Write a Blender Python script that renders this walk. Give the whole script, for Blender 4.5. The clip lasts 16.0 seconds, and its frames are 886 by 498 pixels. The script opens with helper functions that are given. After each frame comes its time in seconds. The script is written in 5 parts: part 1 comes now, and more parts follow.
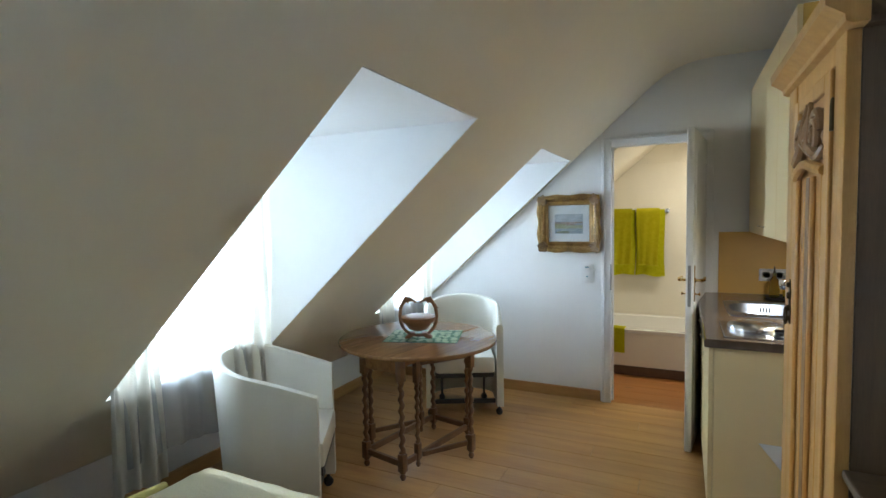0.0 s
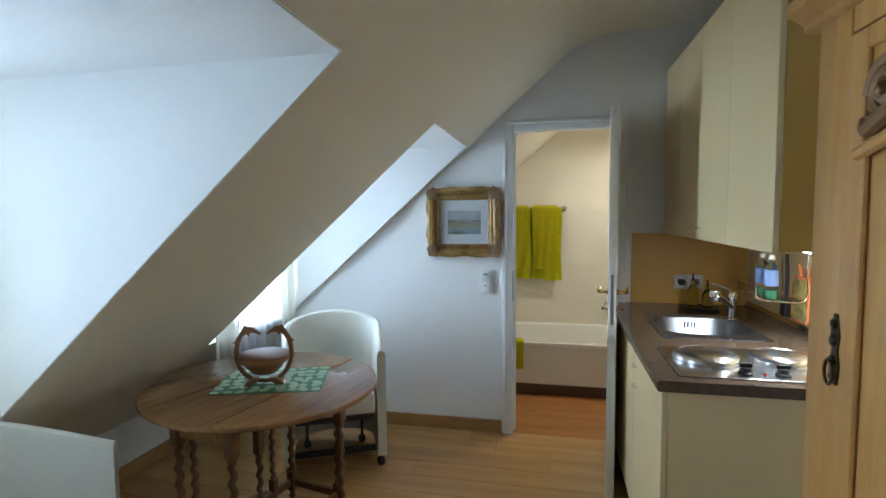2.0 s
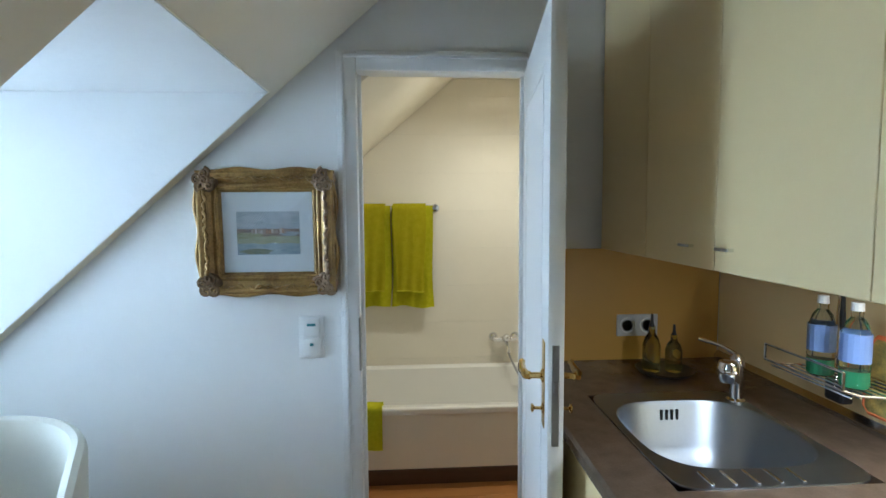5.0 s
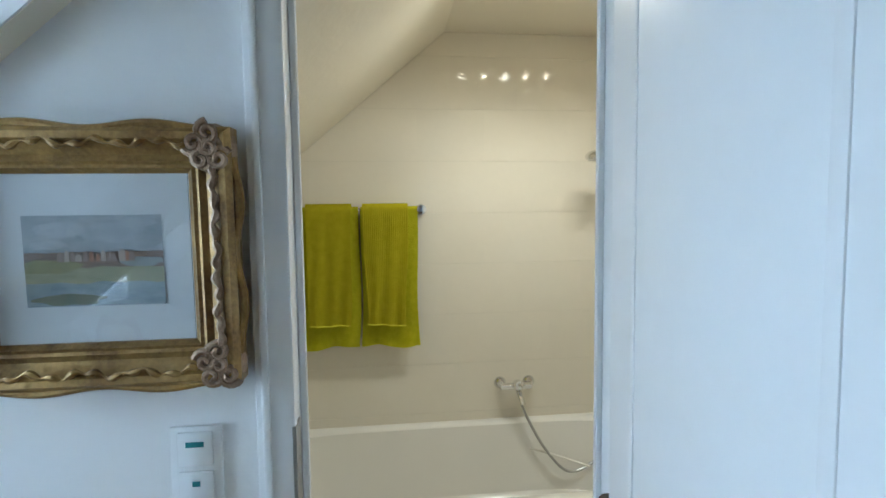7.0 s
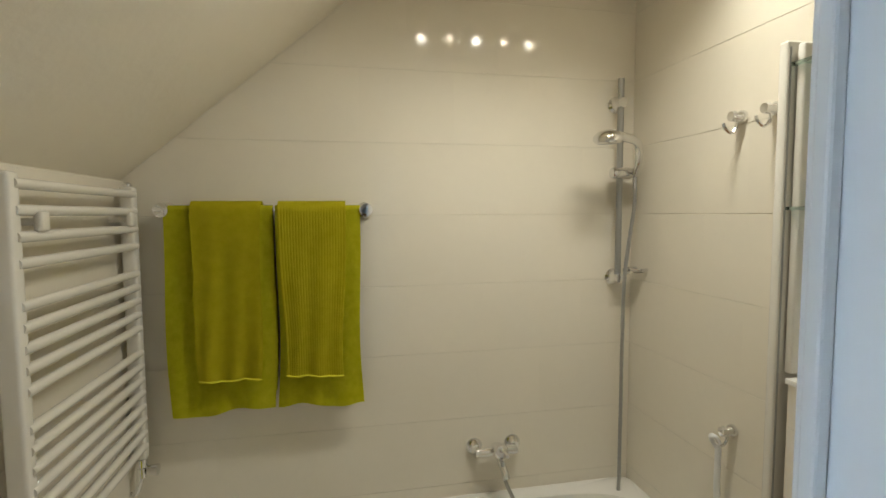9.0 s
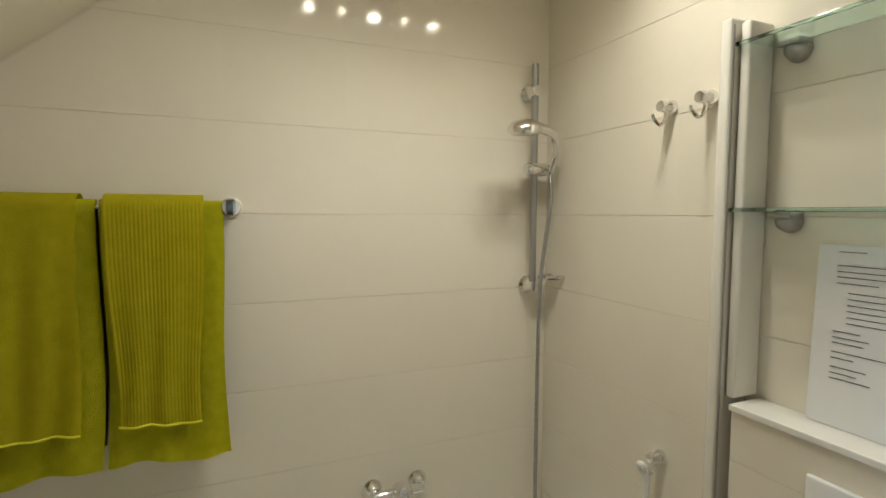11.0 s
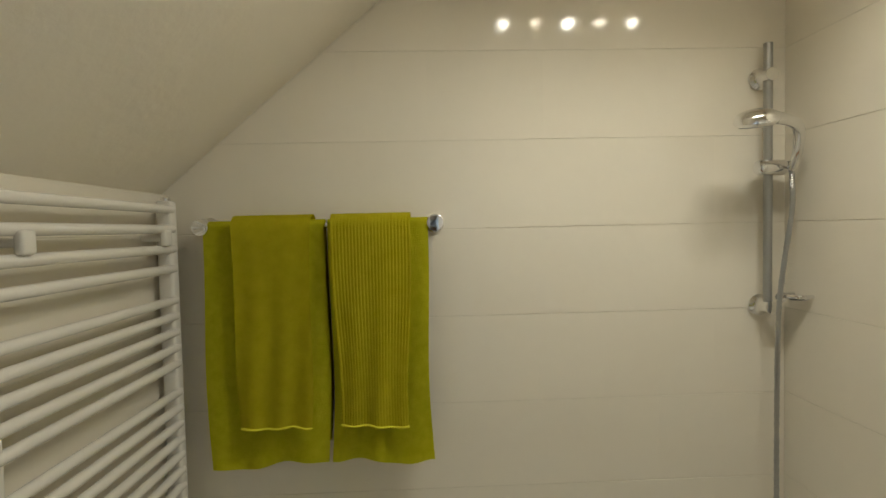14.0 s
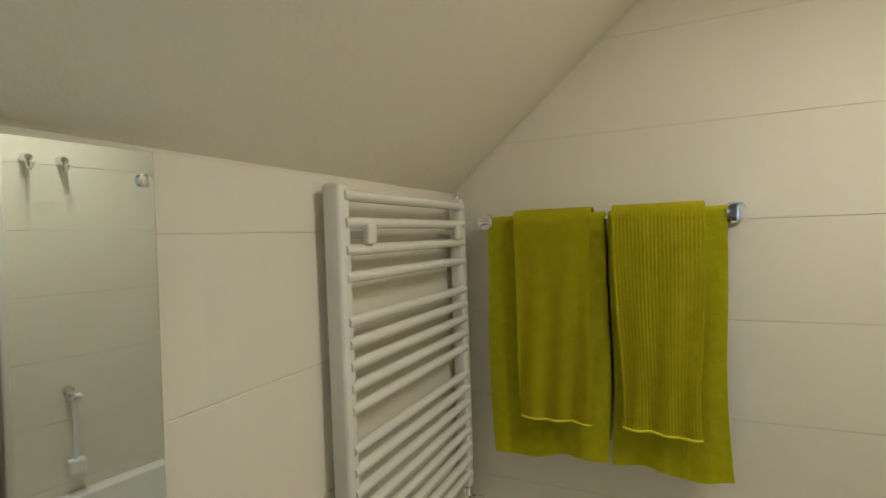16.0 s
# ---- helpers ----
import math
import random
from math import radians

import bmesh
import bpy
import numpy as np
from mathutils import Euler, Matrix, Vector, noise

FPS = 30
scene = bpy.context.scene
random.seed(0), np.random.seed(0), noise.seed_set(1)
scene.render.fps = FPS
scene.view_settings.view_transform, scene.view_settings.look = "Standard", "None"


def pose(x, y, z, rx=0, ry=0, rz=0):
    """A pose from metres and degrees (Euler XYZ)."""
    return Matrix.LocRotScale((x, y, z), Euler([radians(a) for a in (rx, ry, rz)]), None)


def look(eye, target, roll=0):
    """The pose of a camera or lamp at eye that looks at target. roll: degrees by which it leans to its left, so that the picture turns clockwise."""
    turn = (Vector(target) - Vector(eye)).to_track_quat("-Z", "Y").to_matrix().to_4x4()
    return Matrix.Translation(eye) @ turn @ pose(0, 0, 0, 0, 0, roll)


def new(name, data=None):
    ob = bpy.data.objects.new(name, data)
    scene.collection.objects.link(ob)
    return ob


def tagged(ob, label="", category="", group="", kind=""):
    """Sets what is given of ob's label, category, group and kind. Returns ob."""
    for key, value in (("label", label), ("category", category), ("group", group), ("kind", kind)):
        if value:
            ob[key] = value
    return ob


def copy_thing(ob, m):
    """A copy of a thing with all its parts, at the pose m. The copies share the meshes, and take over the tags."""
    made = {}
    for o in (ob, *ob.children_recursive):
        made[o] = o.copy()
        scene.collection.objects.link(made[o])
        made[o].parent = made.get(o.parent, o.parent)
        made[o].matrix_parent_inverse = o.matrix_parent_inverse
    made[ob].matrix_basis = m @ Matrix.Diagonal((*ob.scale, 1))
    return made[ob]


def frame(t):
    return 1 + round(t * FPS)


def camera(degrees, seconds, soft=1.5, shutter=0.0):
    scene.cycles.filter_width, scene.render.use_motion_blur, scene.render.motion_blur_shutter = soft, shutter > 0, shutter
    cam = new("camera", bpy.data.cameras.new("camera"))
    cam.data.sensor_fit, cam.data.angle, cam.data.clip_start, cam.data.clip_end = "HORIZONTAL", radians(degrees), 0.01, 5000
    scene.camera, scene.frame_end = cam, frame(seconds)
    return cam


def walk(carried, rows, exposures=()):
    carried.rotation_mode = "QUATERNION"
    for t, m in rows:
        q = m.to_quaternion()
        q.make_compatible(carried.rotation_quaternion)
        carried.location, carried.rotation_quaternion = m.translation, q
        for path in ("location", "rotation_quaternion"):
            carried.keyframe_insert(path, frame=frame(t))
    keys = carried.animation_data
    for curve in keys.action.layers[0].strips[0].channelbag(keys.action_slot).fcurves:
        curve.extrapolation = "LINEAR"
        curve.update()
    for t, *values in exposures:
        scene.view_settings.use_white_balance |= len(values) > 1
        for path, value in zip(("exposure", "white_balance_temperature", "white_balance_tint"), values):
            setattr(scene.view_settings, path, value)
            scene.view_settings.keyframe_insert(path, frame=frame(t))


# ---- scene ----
cam = camera(82.8, 16.0)

PATH = [
    (0, (-0.247, -0.282, 1.471), (-1.113, 1.517, 1.348), -1.1),
    (0.5, (-0.285, -0.074, 1.48), (-1.144, 1.728, 1.352), -1.2),
    (1, (-0.338, 0.131, 1.478), (-1.185, 1.939, 1.349), -1.2),
    (1.5, (-0.429, 0.319, 1.472), (-1.163, 2.174, 1.338), -0.9),
    (2, (-0.505, 0.489, 1.466), (-0.932, 2.437, 1.325), -0.5),
    (2.5, (-0.482, 0.676, 1.457), (-0.662, 2.662, 1.307), -0.1),
    (3, (-0.427, 0.916, 1.471), (-0.472, 2.91, 1.314), -0.2),
    (3.5, (-0.45, 1.172, 1.465), (-0.409, 3.165, 1.305), 0.0),
    (4, (-0.488, 1.42, 1.485), (-0.415, 3.412, 1.326), -0.1),
    (6.5, (-0.605, 2.597, 1.472), (-0.402, 4.581, 1.334), -0.6),
    (7, (-0.586, 2.82, 1.477), (-0.354, 4.802, 1.339), -0.7),
    (7.5, (-0.6, 3.023, 1.481), (-0.342, 5.001, 1.344), -0.6),
    (8, (-0.603, 3.214, 1.491), (-0.291, 5.184, 1.347), -0.2),
    (8.5, (-0.539, 3.394, 1.485), (-0.193, 5.359, 1.344), -0.3),
    (9, (-0.492, 3.514, 1.489), (-0.091, 5.468, 1.347), -0.3),
    (9.5, (-0.49, 3.62, 1.493), (0.048, 5.541, 1.346), -0.0),
    (10, (-0.479, 3.709, 1.487), (0.301, 5.544, 1.336), 0.3),
    (12.5, (-0.322, 3.82, 1.488), (0.409, 5.678, 1.366), -0.4),
    (13, (-0.372, 3.838, 1.496), (0.15, 5.764, 1.374), -0.8),
    (13.5, (-0.403, 3.843, 1.482), (-0.089, 5.816, 1.39), -1.0),
    (14, (-0.433, 3.848, 1.483), (-0.363, 5.846, 1.404), -1.3),
    (14.5, (-0.463, 3.846, 1.489), (-0.636, 5.837, 1.409), -1.6),
    (15, (-0.501, 3.837, 1.492), (-0.905, 5.794, 1.418), -1.7),
    (15.5, (-0.518, 3.849, 1.483), (-1.154, 5.744, 1.417), -2.1),
    (16, (-0.538, 3.847, 1.467), (-1.378, 5.661, 1.416), -2.0),
]
walk(cam, [(t, look(eye, target, roll)) for t, eye, target, roll in PATH],
     ((0.0, 0.88, 6750, 11), (1.0, 0.74, 6550, 10), (2.0, 0.60, 6400, 10), (4.0, 0.66, 6200, 9), (6.5, 0.58, 5950, 7), (7.5, 0.55, 6000, 7), (8.5, 0.31, 6450, 10),
      (10.0, 0.31, 6450, 10), (12.5, 0.18, 6400, 9), (14.5, 0.16, 6500, 9), (16.0, 0.25, 6500, 9)))
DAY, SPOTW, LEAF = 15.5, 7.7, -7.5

# world outside the windows
world = bpy.data.worlds.new("sky")
scene.world = world
world.use_nodes = True
_nt = world.node_tree
_sky = _nt.nodes.new("ShaderNodeTexSky")
_sky.sky_type, _sky.sun_disc = "NISHITA", False
_sky.sun_elevation, _sky.sun_rotation = radians(45), radians(120)
_nt.links.new(_sky.outputs[0], _nt.nodes["Background"].inputs[0])
_nt.nodes["Background"].inputs[1].default_value = 0.12


def area(name, m, sx, sy, watts, colour, spread=180):
    d = bpy.data.lights.new(name, "AREA")
    d.shape, d.size, d.size_y, d.energy, d.color = "RECTANGLE", sx, sy, watts, colour
    d.spread = radians(spread)
    ob = new(name, d)
    ob.matrix_world = m
    return ob


# plan, metres
END = 3.77          # bedroom face of the wall with the door
BATH0 = 3.842        # bathroom face of the same wall
BACK = 5.30         # bathroom back wall
KNEE = -2.83
RIGHT = 0.63
REAR = -2.2
CEIL = 2.56
SLOPE = 0.885


def slope_z(x):
    return 1.891 + SLOPE * (x + 1.056)


def slope_x(z):
    return (z - 1.891) / SLOPE - 1.056


BL, BR, BCEIL = -1.17, 0.635, 2.355     # bathroom left, right, ceiling


def bath_z(x):
    return 1.60 + 0.84 * (x - BL)


# third dormer is unseen, added behind the start to brighten slope and room
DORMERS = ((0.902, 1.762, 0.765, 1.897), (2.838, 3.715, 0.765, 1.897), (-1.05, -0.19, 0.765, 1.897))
DOOR = (-0.757, -0.133, 1.985)        # clear opening

# light: daylight at the dormer windows, the third of them added, lamp under the cupboard, five bathroom spots
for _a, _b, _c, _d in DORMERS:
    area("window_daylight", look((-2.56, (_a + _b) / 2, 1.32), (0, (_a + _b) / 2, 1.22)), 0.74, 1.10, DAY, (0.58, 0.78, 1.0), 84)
area("cupboard_lamp", look((0.36, 2.50, 1.318), (0.36, 2.50, 0)), 0.05, 0.42, 3.6, (0.86, 0.95, 1.0))
SPOTS = [-0.093 + 0.135 * i for i in range(5)]
AIMS = ((-0.65, 4.65, 0.6), (-0.40, 4.4, 0.4), (-0.25, 4.75, 0.2), (0.0, 4.45, 0.2), (0.15, 4.6, 0.2))
for _x, _aim in zip(SPOTS, AIMS):
    _d = bpy.data.lights.new("spot_bulb", "SPOT")
    _d.energy, _d.color, _d.spot_size, _d.spot_blend, _d.shadow_soft_size = SPOTW, (0.98, 0.96, 0.84), radians(150), 1.0, 0.022
    _o = new("spot_bulb", _d)
    _o.matrix_world = look((_x, 4.645, 2.324), _aim)


# ---- materials ----
def mat(name, colour, rough=0.5, metal=0.0, var=0.08, scale=6.0, bump=0.0, bscale=60.0, stretch=(1, 1, 1), spec=0.5, colour2=None, rnd=0.0, coat=0.0, trans=0.0, clear=0.0, knots=False):
    m = bpy.data.materials.new(name)
    m.use_nodes = True
    nt = m.node_tree
    N, L = nt.nodes, nt.links
    b = N["Principled BSDF"]
    b.inputs["Roughness"].default_value = rough
    b.inputs["Metallic"].default_value = metal
    b.inputs["Specular IOR Level"].default_value = spec
    b.inputs["Coat Weight"].default_value = coat
    b.inputs["Coat Roughness"].default_value = 0.12
    tc = N.new("ShaderNodeTexCoord")
    mp = N.new("ShaderNodeMapping")
    mp.inputs["Scale"].default_value = stretch
    L.new(tc.outputs["Object"], mp.inputs[0])
    src = mp.outputs[0]
    if rnd:
        oi = N.new("ShaderNodeObjectInfo")
        ad = N.new("ShaderNodeVectorMath")
        ad.operation = "MULTIPLY_ADD"
        L.new(oi.outputs["Random"], ad.inputs[0])
        ad.inputs[1].default_value = (13.0, 7.0, 5.0)
        L.new(src, ad.inputs[2])
        src = ad.outputs[0]
    n1 = N.new("ShaderNodeTexNoise")
    n1.inputs["Scale"].default_value, n1.inputs["Detail"].default_value = scale, 6.0
    L.new(src, n1.inputs["Vector"])
    n2 = N.new("ShaderNodeTexNoise")
    n2.inputs["Scale"].default_value, n2.inputs["Detail"].default_value = scale * 9, 4.0
    L.new(src, n2.inputs["Vector"])
    mix = N.new("ShaderNodeMath")
    mix.operation = "MULTIPLY_ADD"
    L.new(n2.outputs[0], mix.inputs[0])
    mix.inputs[1].default_value = 0.45
    L.new(n1.outputs[0], mix.inputs[2])
    ramp = N.new("ShaderNodeValToRGB")
    c2 = colour2 or tuple(c * (1 + var) for c in colour)
    c1 = colour if colour2 else tuple(c * (1 - var) for c in colour)
    ramp.color_ramp.elements[0].position, ramp.color_ramp.elements[1].position = 0.42, 1.05
    ramp.color_ramp.elements[0].color = (*c1, 1)
    ramp.color_ramp.elements[1].color = (*[min(c, 1) for c in c2], 1)
    L.new(mix.outputs[0], ramp.inputs[0])
    out = ramp.outputs[0]
    if rnd:
        hsv = N.new("ShaderNodeHueSaturation")
        mr = N.new("ShaderNodeMapRange")
        L.new(oi.outputs["Random"], mr.inputs[0])
        mr.inputs[3].default_value, mr.inputs[4].default_value = 1 - rnd, 1 + rnd
        L.new(mr.outputs[0], hsv.inputs["Value"])
        L.new(out, hsv.inputs["Color"])
        out = hsv.outputs[0]
    if knots:
        km = N.new("ShaderNodeMapping")
        km.inputs["Scale"].default_value = (1.3, 4.2, 1)
        kv = N.new("ShaderNodeVectorMath")
        kv.operation = "MULTIPLY_ADD"
        L.new(oi.outputs["Random"], kv.inputs[0])
        kv.inputs[1].default_value = (17.0, 11.0, 3.0)
        L.new(tc.outputs["Object"], kv.inputs[2])
        L.new(kv.outputs[0], km.inputs[0])
        vo = N.new("ShaderNodeTexVoronoi")
        vo.inputs["Scale"].default_value = 1.6
        L.new(km.outputs[0], vo.inputs["Vector"])
        kr = N.new("ShaderNodeMapRange")
        L.new(vo.outputs["Distance"], kr.inputs[0])
        kr.inputs[1].default_value, kr.inputs[2].default_value = 0.05, 0.11
        kr.inputs[3].default_value, kr.inputs[4].default_value = 0.6, 0.0
        kx = N.new("ShaderNodeMixRGB")
        L.new(kr.outputs[0], kx.inputs[0])
        L.new(out, kx.inputs[1])
        kx.inputs[2].default_value = (0.16, 0.06, 0.018, 1)
        out = kx.outputs[0]
    L.new(out, b.inputs["Base Color"])
    if bump:
        n3 = N.new("ShaderNodeTexNoise")
        n3.inputs["Scale"].default_value, n3.inputs["Detail"].default_value = bscale, 5.0
        L.new(src, n3.inputs["Vector"])
        bp = N.new("ShaderNodeBump")
        bp.inputs["Strength"].default_value, bp.inputs["Distance"].default_value = bump, 0.01
        L.new(n3.outputs[0], bp.inputs["Height"])
        L.new(bp.outputs[0], b.inputs["Normal"])
    if trans:
        t = N.new("ShaderNodeBsdfTranslucent")
        L.new(out, t.inputs[0])
        ms = N.new("ShaderNodeMixShader")
        ms.inputs[0].default_value = trans
        L.new(b.outputs[0], ms.inputs[1])
        L.new(t.outputs[0], ms.inputs[2])
        L.new(ms.outputs[0], N["Material Output"].inputs[0])
    if clear:
        tr = N.new("ShaderNodeBsdfTransparent")
        m2 = N.new("ShaderNodeMixShader")
        m2.inputs[0].default_value = clear
        L.new(ms.outputs[0], m2.inputs[1])
        L.new(tr.outputs[0], m2.inputs[2])
        L.new(m2.outputs[0], N["Material Output"].inputs[0])
    return m


def glass_mat(name, colour, rough=0.0, ior=1.45):
    m = bpy.data.materials.new(name)
    m.use_nodes = True
    b = m.node_tree.nodes["Principled BSDF"]
    b.inputs["Base Color"].default_value = (*colour, 1)
    b.inputs["Transmission Weight"].default_value = 1
    b.inputs["Roughness"].default_value, b.inputs["IOR"].default_value = rough, ior
    return m


def lamp_mat(name, colour, strength):
    m = bpy.data.materials.new(name)
    m.use_nodes = True
    b = m.node_tree.nodes["Principled BSDF"]
    b.inputs["Emission Color"].default_value = (*colour, 1)
    b.inputs["Emission Strength"].default_value = strength
    return m


PLASTER = mat("plaster", (0.84, 0.84, 0.83), 0.85, var=0.02, scale=2.0, bump=0.10, bscale=45)
SLOPEPL = mat("ceiling_plaster", (0.86, 0.80, 0.67), 0.9, var=0.02, scale=1.5, bump=0.12, bscale=30)
PAINT = mat("white_lacquer", (0.82, 0.82, 0.81), 0.45, var=0.02, scale=3, bump=0.006, bscale=25)
FLOORW = mat("oiled_pine", (0.35, 0.17, 0.052), 0.34, colour2=(0.54, 0.30, 0.108), scale=2.2, stretch=(0.45, 5, 5), bump=0.04, bscale=12, rnd=0.10, knots=True)
BATHW = mat("reddish_wood_floor", (0.34, 0.13, 0.038), 0.33, colour2=(0.48, 0.21, 0.065), scale=2.2, stretch=(0.45, 5, 5), bump=0.04, bscale=12, rnd=0.08, knots=True)
GAP = mat("dark_joint", (0.13, 0.068, 0.03), 0.9)
BASEW = mat("pine_skirting", (0.36, 0.19, 0.065), 0.4, colour2=(0.50, 0.29, 0.11), scale=4, stretch=(1, 1, 8), bump=0.04)
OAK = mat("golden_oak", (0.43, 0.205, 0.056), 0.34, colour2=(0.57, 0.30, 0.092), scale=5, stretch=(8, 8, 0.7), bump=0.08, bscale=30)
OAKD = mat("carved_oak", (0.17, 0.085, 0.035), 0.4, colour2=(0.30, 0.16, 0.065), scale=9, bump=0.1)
# wardrobe sides carry shade in the colour; chest and bed wood is dark
OAKS = mat("dark_oak_shaded_side", (0.085, 0.048, 0.024), 0.45, colour2=(0.14, 0.08, 0.04), scale=5, stretch=(8, 8, 0.7), bump=0.08, bscale=30)
TABLEW = mat("table_oak", (0.20, 0.085, 0.028), 0.26, colour2=(0.36, 0.18, 0.065), scale=5, stretch=(9, 0.8, 9), bump=0.04, bscale=30, coat=0.2)
LEGW = mat("dark_turned_oak", (0.10, 0.045, 0.018), 0.33, colour2=(0.22, 0.10, 0.04), scale=14, bump=0.05)
BASKETW = mat("carved_teak", (0.20, 0.085, 0.03), 0.4, colour2=(0.34, 0.16, 0.06), scale=14, stretch=(1, 1, 6), bump=0.05)
LEATHER = mat("cream_leatherette", (0.70, 0.68, 0.60), 0.42, var=0.03, scale=5, bump=0.12, bscale=260)
CASTER = mat("black_plastic", (0.018, 0.018, 0.02), 0.4, var=0.1)
CREAM = mat("cream_laminate", (0.82, 0.64, 0.35), 0.34, var=0.02, scale=3, bump=0.02)
GOLD = mat("ochre_laminate", (0.66, 0.38, 0.085), 0.38, var=0.03, scale=3, bump=0.02)
WORKTOP = mat("brown_worktop", (0.105, 0.072, 0.052), 0.17, colour2=(0.16, 0.115, 0.085), scale=24, bump=0.02)
STEEL = mat("brushed_steel", (0.62, 0.62, 0.63), 0.24, 1.0, var=0.06, scale=10, stretch=(1, 12, 1), bump=0.02)
SINKST = mat("matt_sink_steel", (0.36, 0.40, 0.47), 0.34, 1.0, var=0.05, scale=12, bump=0.02)
CHROME = mat("chrome", (0.80, 0.80, 0.80), 0.07, 1.0, var=0.02)
BRASS = mat("brass", (0.66, 0.45, 0.16), 0.22, 1.0, var=0.08, scale=30)
IRON = mat("blackened_brass", (0.10, 0.075, 0.045), 0.35, 0.9, var=0.3, scale=60)
TILE = mat("cream_tile", (0.81, 0.755, 0.64), 0.09, var=0.02, scale=4, bump=0.010, bscale=9, rnd=0.004)
GROUT = mat("pale_grout", (0.74, 0.69, 0.58), 0.85, var=0.03, scale=20)
CERAMIC = mat("white_enamel", (0.82, 0.80, 0.75), 0.10, var=0.01)
RADW = mat("white_radiator_enamel", (0.80, 0.77, 0.70), 0.25, var=0.015)
PLASTIC = mat("white_plastic", (0.80, 0.80, 0.79), 0.32, var=0.01)
PLINTH = mat("dark_brown_skirting", (0.075, 0.038, 0.020), 0.4, var=0.15, stretch=(1, 6, 6))
HANDT = mat("olive_lime_terry", (0.62, 0.55, 0.014), 0.95, colour2=(0.72, 0.64, 0.03), scale=30, bump=0.3, bscale=420, spec=0.1)
HEM = mat("pale_lime_hem", (0.70, 0.65, 0.04), 0.95, var=0.08, scale=60, bump=0.2, bscale=300, spec=0.1)
TOWEL = mat("lime_terry", (0.66, 0.64, 0.012), 0.95, colour2=(0.80, 0.76, 0.04), scale=40, bump=0.4, bscale=420, spec=0.1)
SHEER = mat("sheer_curtain", (0.86, 0.87, 0.88), 0.8, var=0.02, scale=4, trans=0.6, bump=0.05, bscale=200, clear=0.55)
DRAPE = mat("cream_curtain", (0.70, 0.67, 0.60), 0.85, var=0.04, scale=5, trans=0.02, bump=0.08, bscale=300)
GILT = mat("worn_gilt", (0.13, 0.065, 0.022), 0.38, 0.45, colour2=(0.44, 0.265, 0.08), scale=16, bump=0.3, bscale=45)
DARKGILT = mat("darkened_gilt", (0.07, 0.038, 0.02), 0.45, 0.3, colour2=(0.24, 0.14, 0.055), scale=22, bump=0.4, bscale=60)
SILVERED = mat("rubbed_gilt", (0.16, 0.085, 0.045), 0.36, 0.5, colour2=(0.44, 0.31, 0.21), scale=22, bump=0.4, bscale=60)
MAT_B = mat("picture_mount", (0.74, 0.76, 0.76), 0.8, var=0.01)
PANE = glass_mat("clear_glass", (1, 1, 1))
GREENGLASS = glass_mat("green_edge_glass", (0.72, 0.92, 0.86))
BEDSHEET = mat("cream_bedspread", (0.82, 0.73, 0.50), 0.9, var=0.05, scale=6, bump=0.3, bscale=90)
MIRROR = mat("mirror_silver", (0.80, 0.87, 0.88), 0.015, 1.0, var=0.0)
SOCKETC = mat("grey_plastic", (0.60, 0.61, 0.62), 0.4, var=0.01)
GREY = mat("brushed_zinc", (0.42, 0.42, 0.41), 0.35, 0.85, var=0.05)
PAPER = mat("paper", (0.80, 0.80, 0.80), 0.8, var=0.01)
INK = mat("ink", (0.08, 0.08, 0.09), 0.8, var=0.0)
ORANGE = mat("orange_cloth", (0.75, 0.20, 0.07), 0.9, var=0.1, scale=30, bump=0.3, bscale=200)
BLUE = mat("blue_label", (0.16, 0.25, 0.50), 0.4, var=0.05)
GREENLIQ = mat("green_liquid", (0.04, 0.30, 0.14), 0.2, var=0.05)
OLIVE = glass_mat("olive_bottle_glass", (0.66, 0.66, 0.28))
TEAL = mat("teal_indicator", (0.03, 0.22, 0.24), 0.4)
GLOW = lamp_mat("spot_lens", (1.0, 0.86, 0.62), 100.0)
TUBE = lamp_mat("fluorescent_tube", (0.86, 0.95, 1.0), 9.0)


# ---- mesh helpers ----
def part(name, bm, material, parent=None, label="", smooth=False):
    me = bpy.data.meshes.new(name)
    bmesh.ops.recalc_face_normals(bm, faces=bm.faces)
    bm.to_mesh(me)
    bm.free()
    if material:
        me.materials.append(material)
    if smooth:
        for p in me.polygons:
            p.use_smooth = True
        me.set_sharp_from_angle(angle=radians(38))
    ob = new(name, me)
    ob.parent = parent
    if label:
        tagged(ob, label)
    return ob


def thing(name, label, category, m=None, group="", kind=""):
    ob = new(name)
    ob.empty_display_size = 0.1
    if m is not None:
        ob.matrix_world = m
    return tagged(ob, label, category, group, kind)


def box(x0, x1, y0, y1, z0, z1, bevel=0.0, bm=None, seg=2):
    own = bmesh.new()
    bmesh.ops.create_cube(own, size=1)
    for v in own.verts:
        v.co = Vector((x0 + (v.co.x + 0.5) * (x1 - x0), y0 + (v.co.y + 0.5) * (y1 - y0), z0 + (v.co.z + 0.5) * (z1 - z0)))
    if bevel:
        bmesh.ops.bevel(own, geom=own.edges[:], offset=bevel, segments=seg, affect="EDGES", profile=0.5)
    return join(bm, own)


def join(bm, own):
    if bm is None:
        return own
    me = bpy.data.meshes.new("tmp")
    own.to_mesh(me)
    own.free()
    bm.from_mesh(me)
    bpy.data.meshes.remove(me)
    return bm


def moved(own, m, bm=None):
    bmesh.ops.transform(own, matrix=m, verts=own.verts[:])
    return join(bm, own)


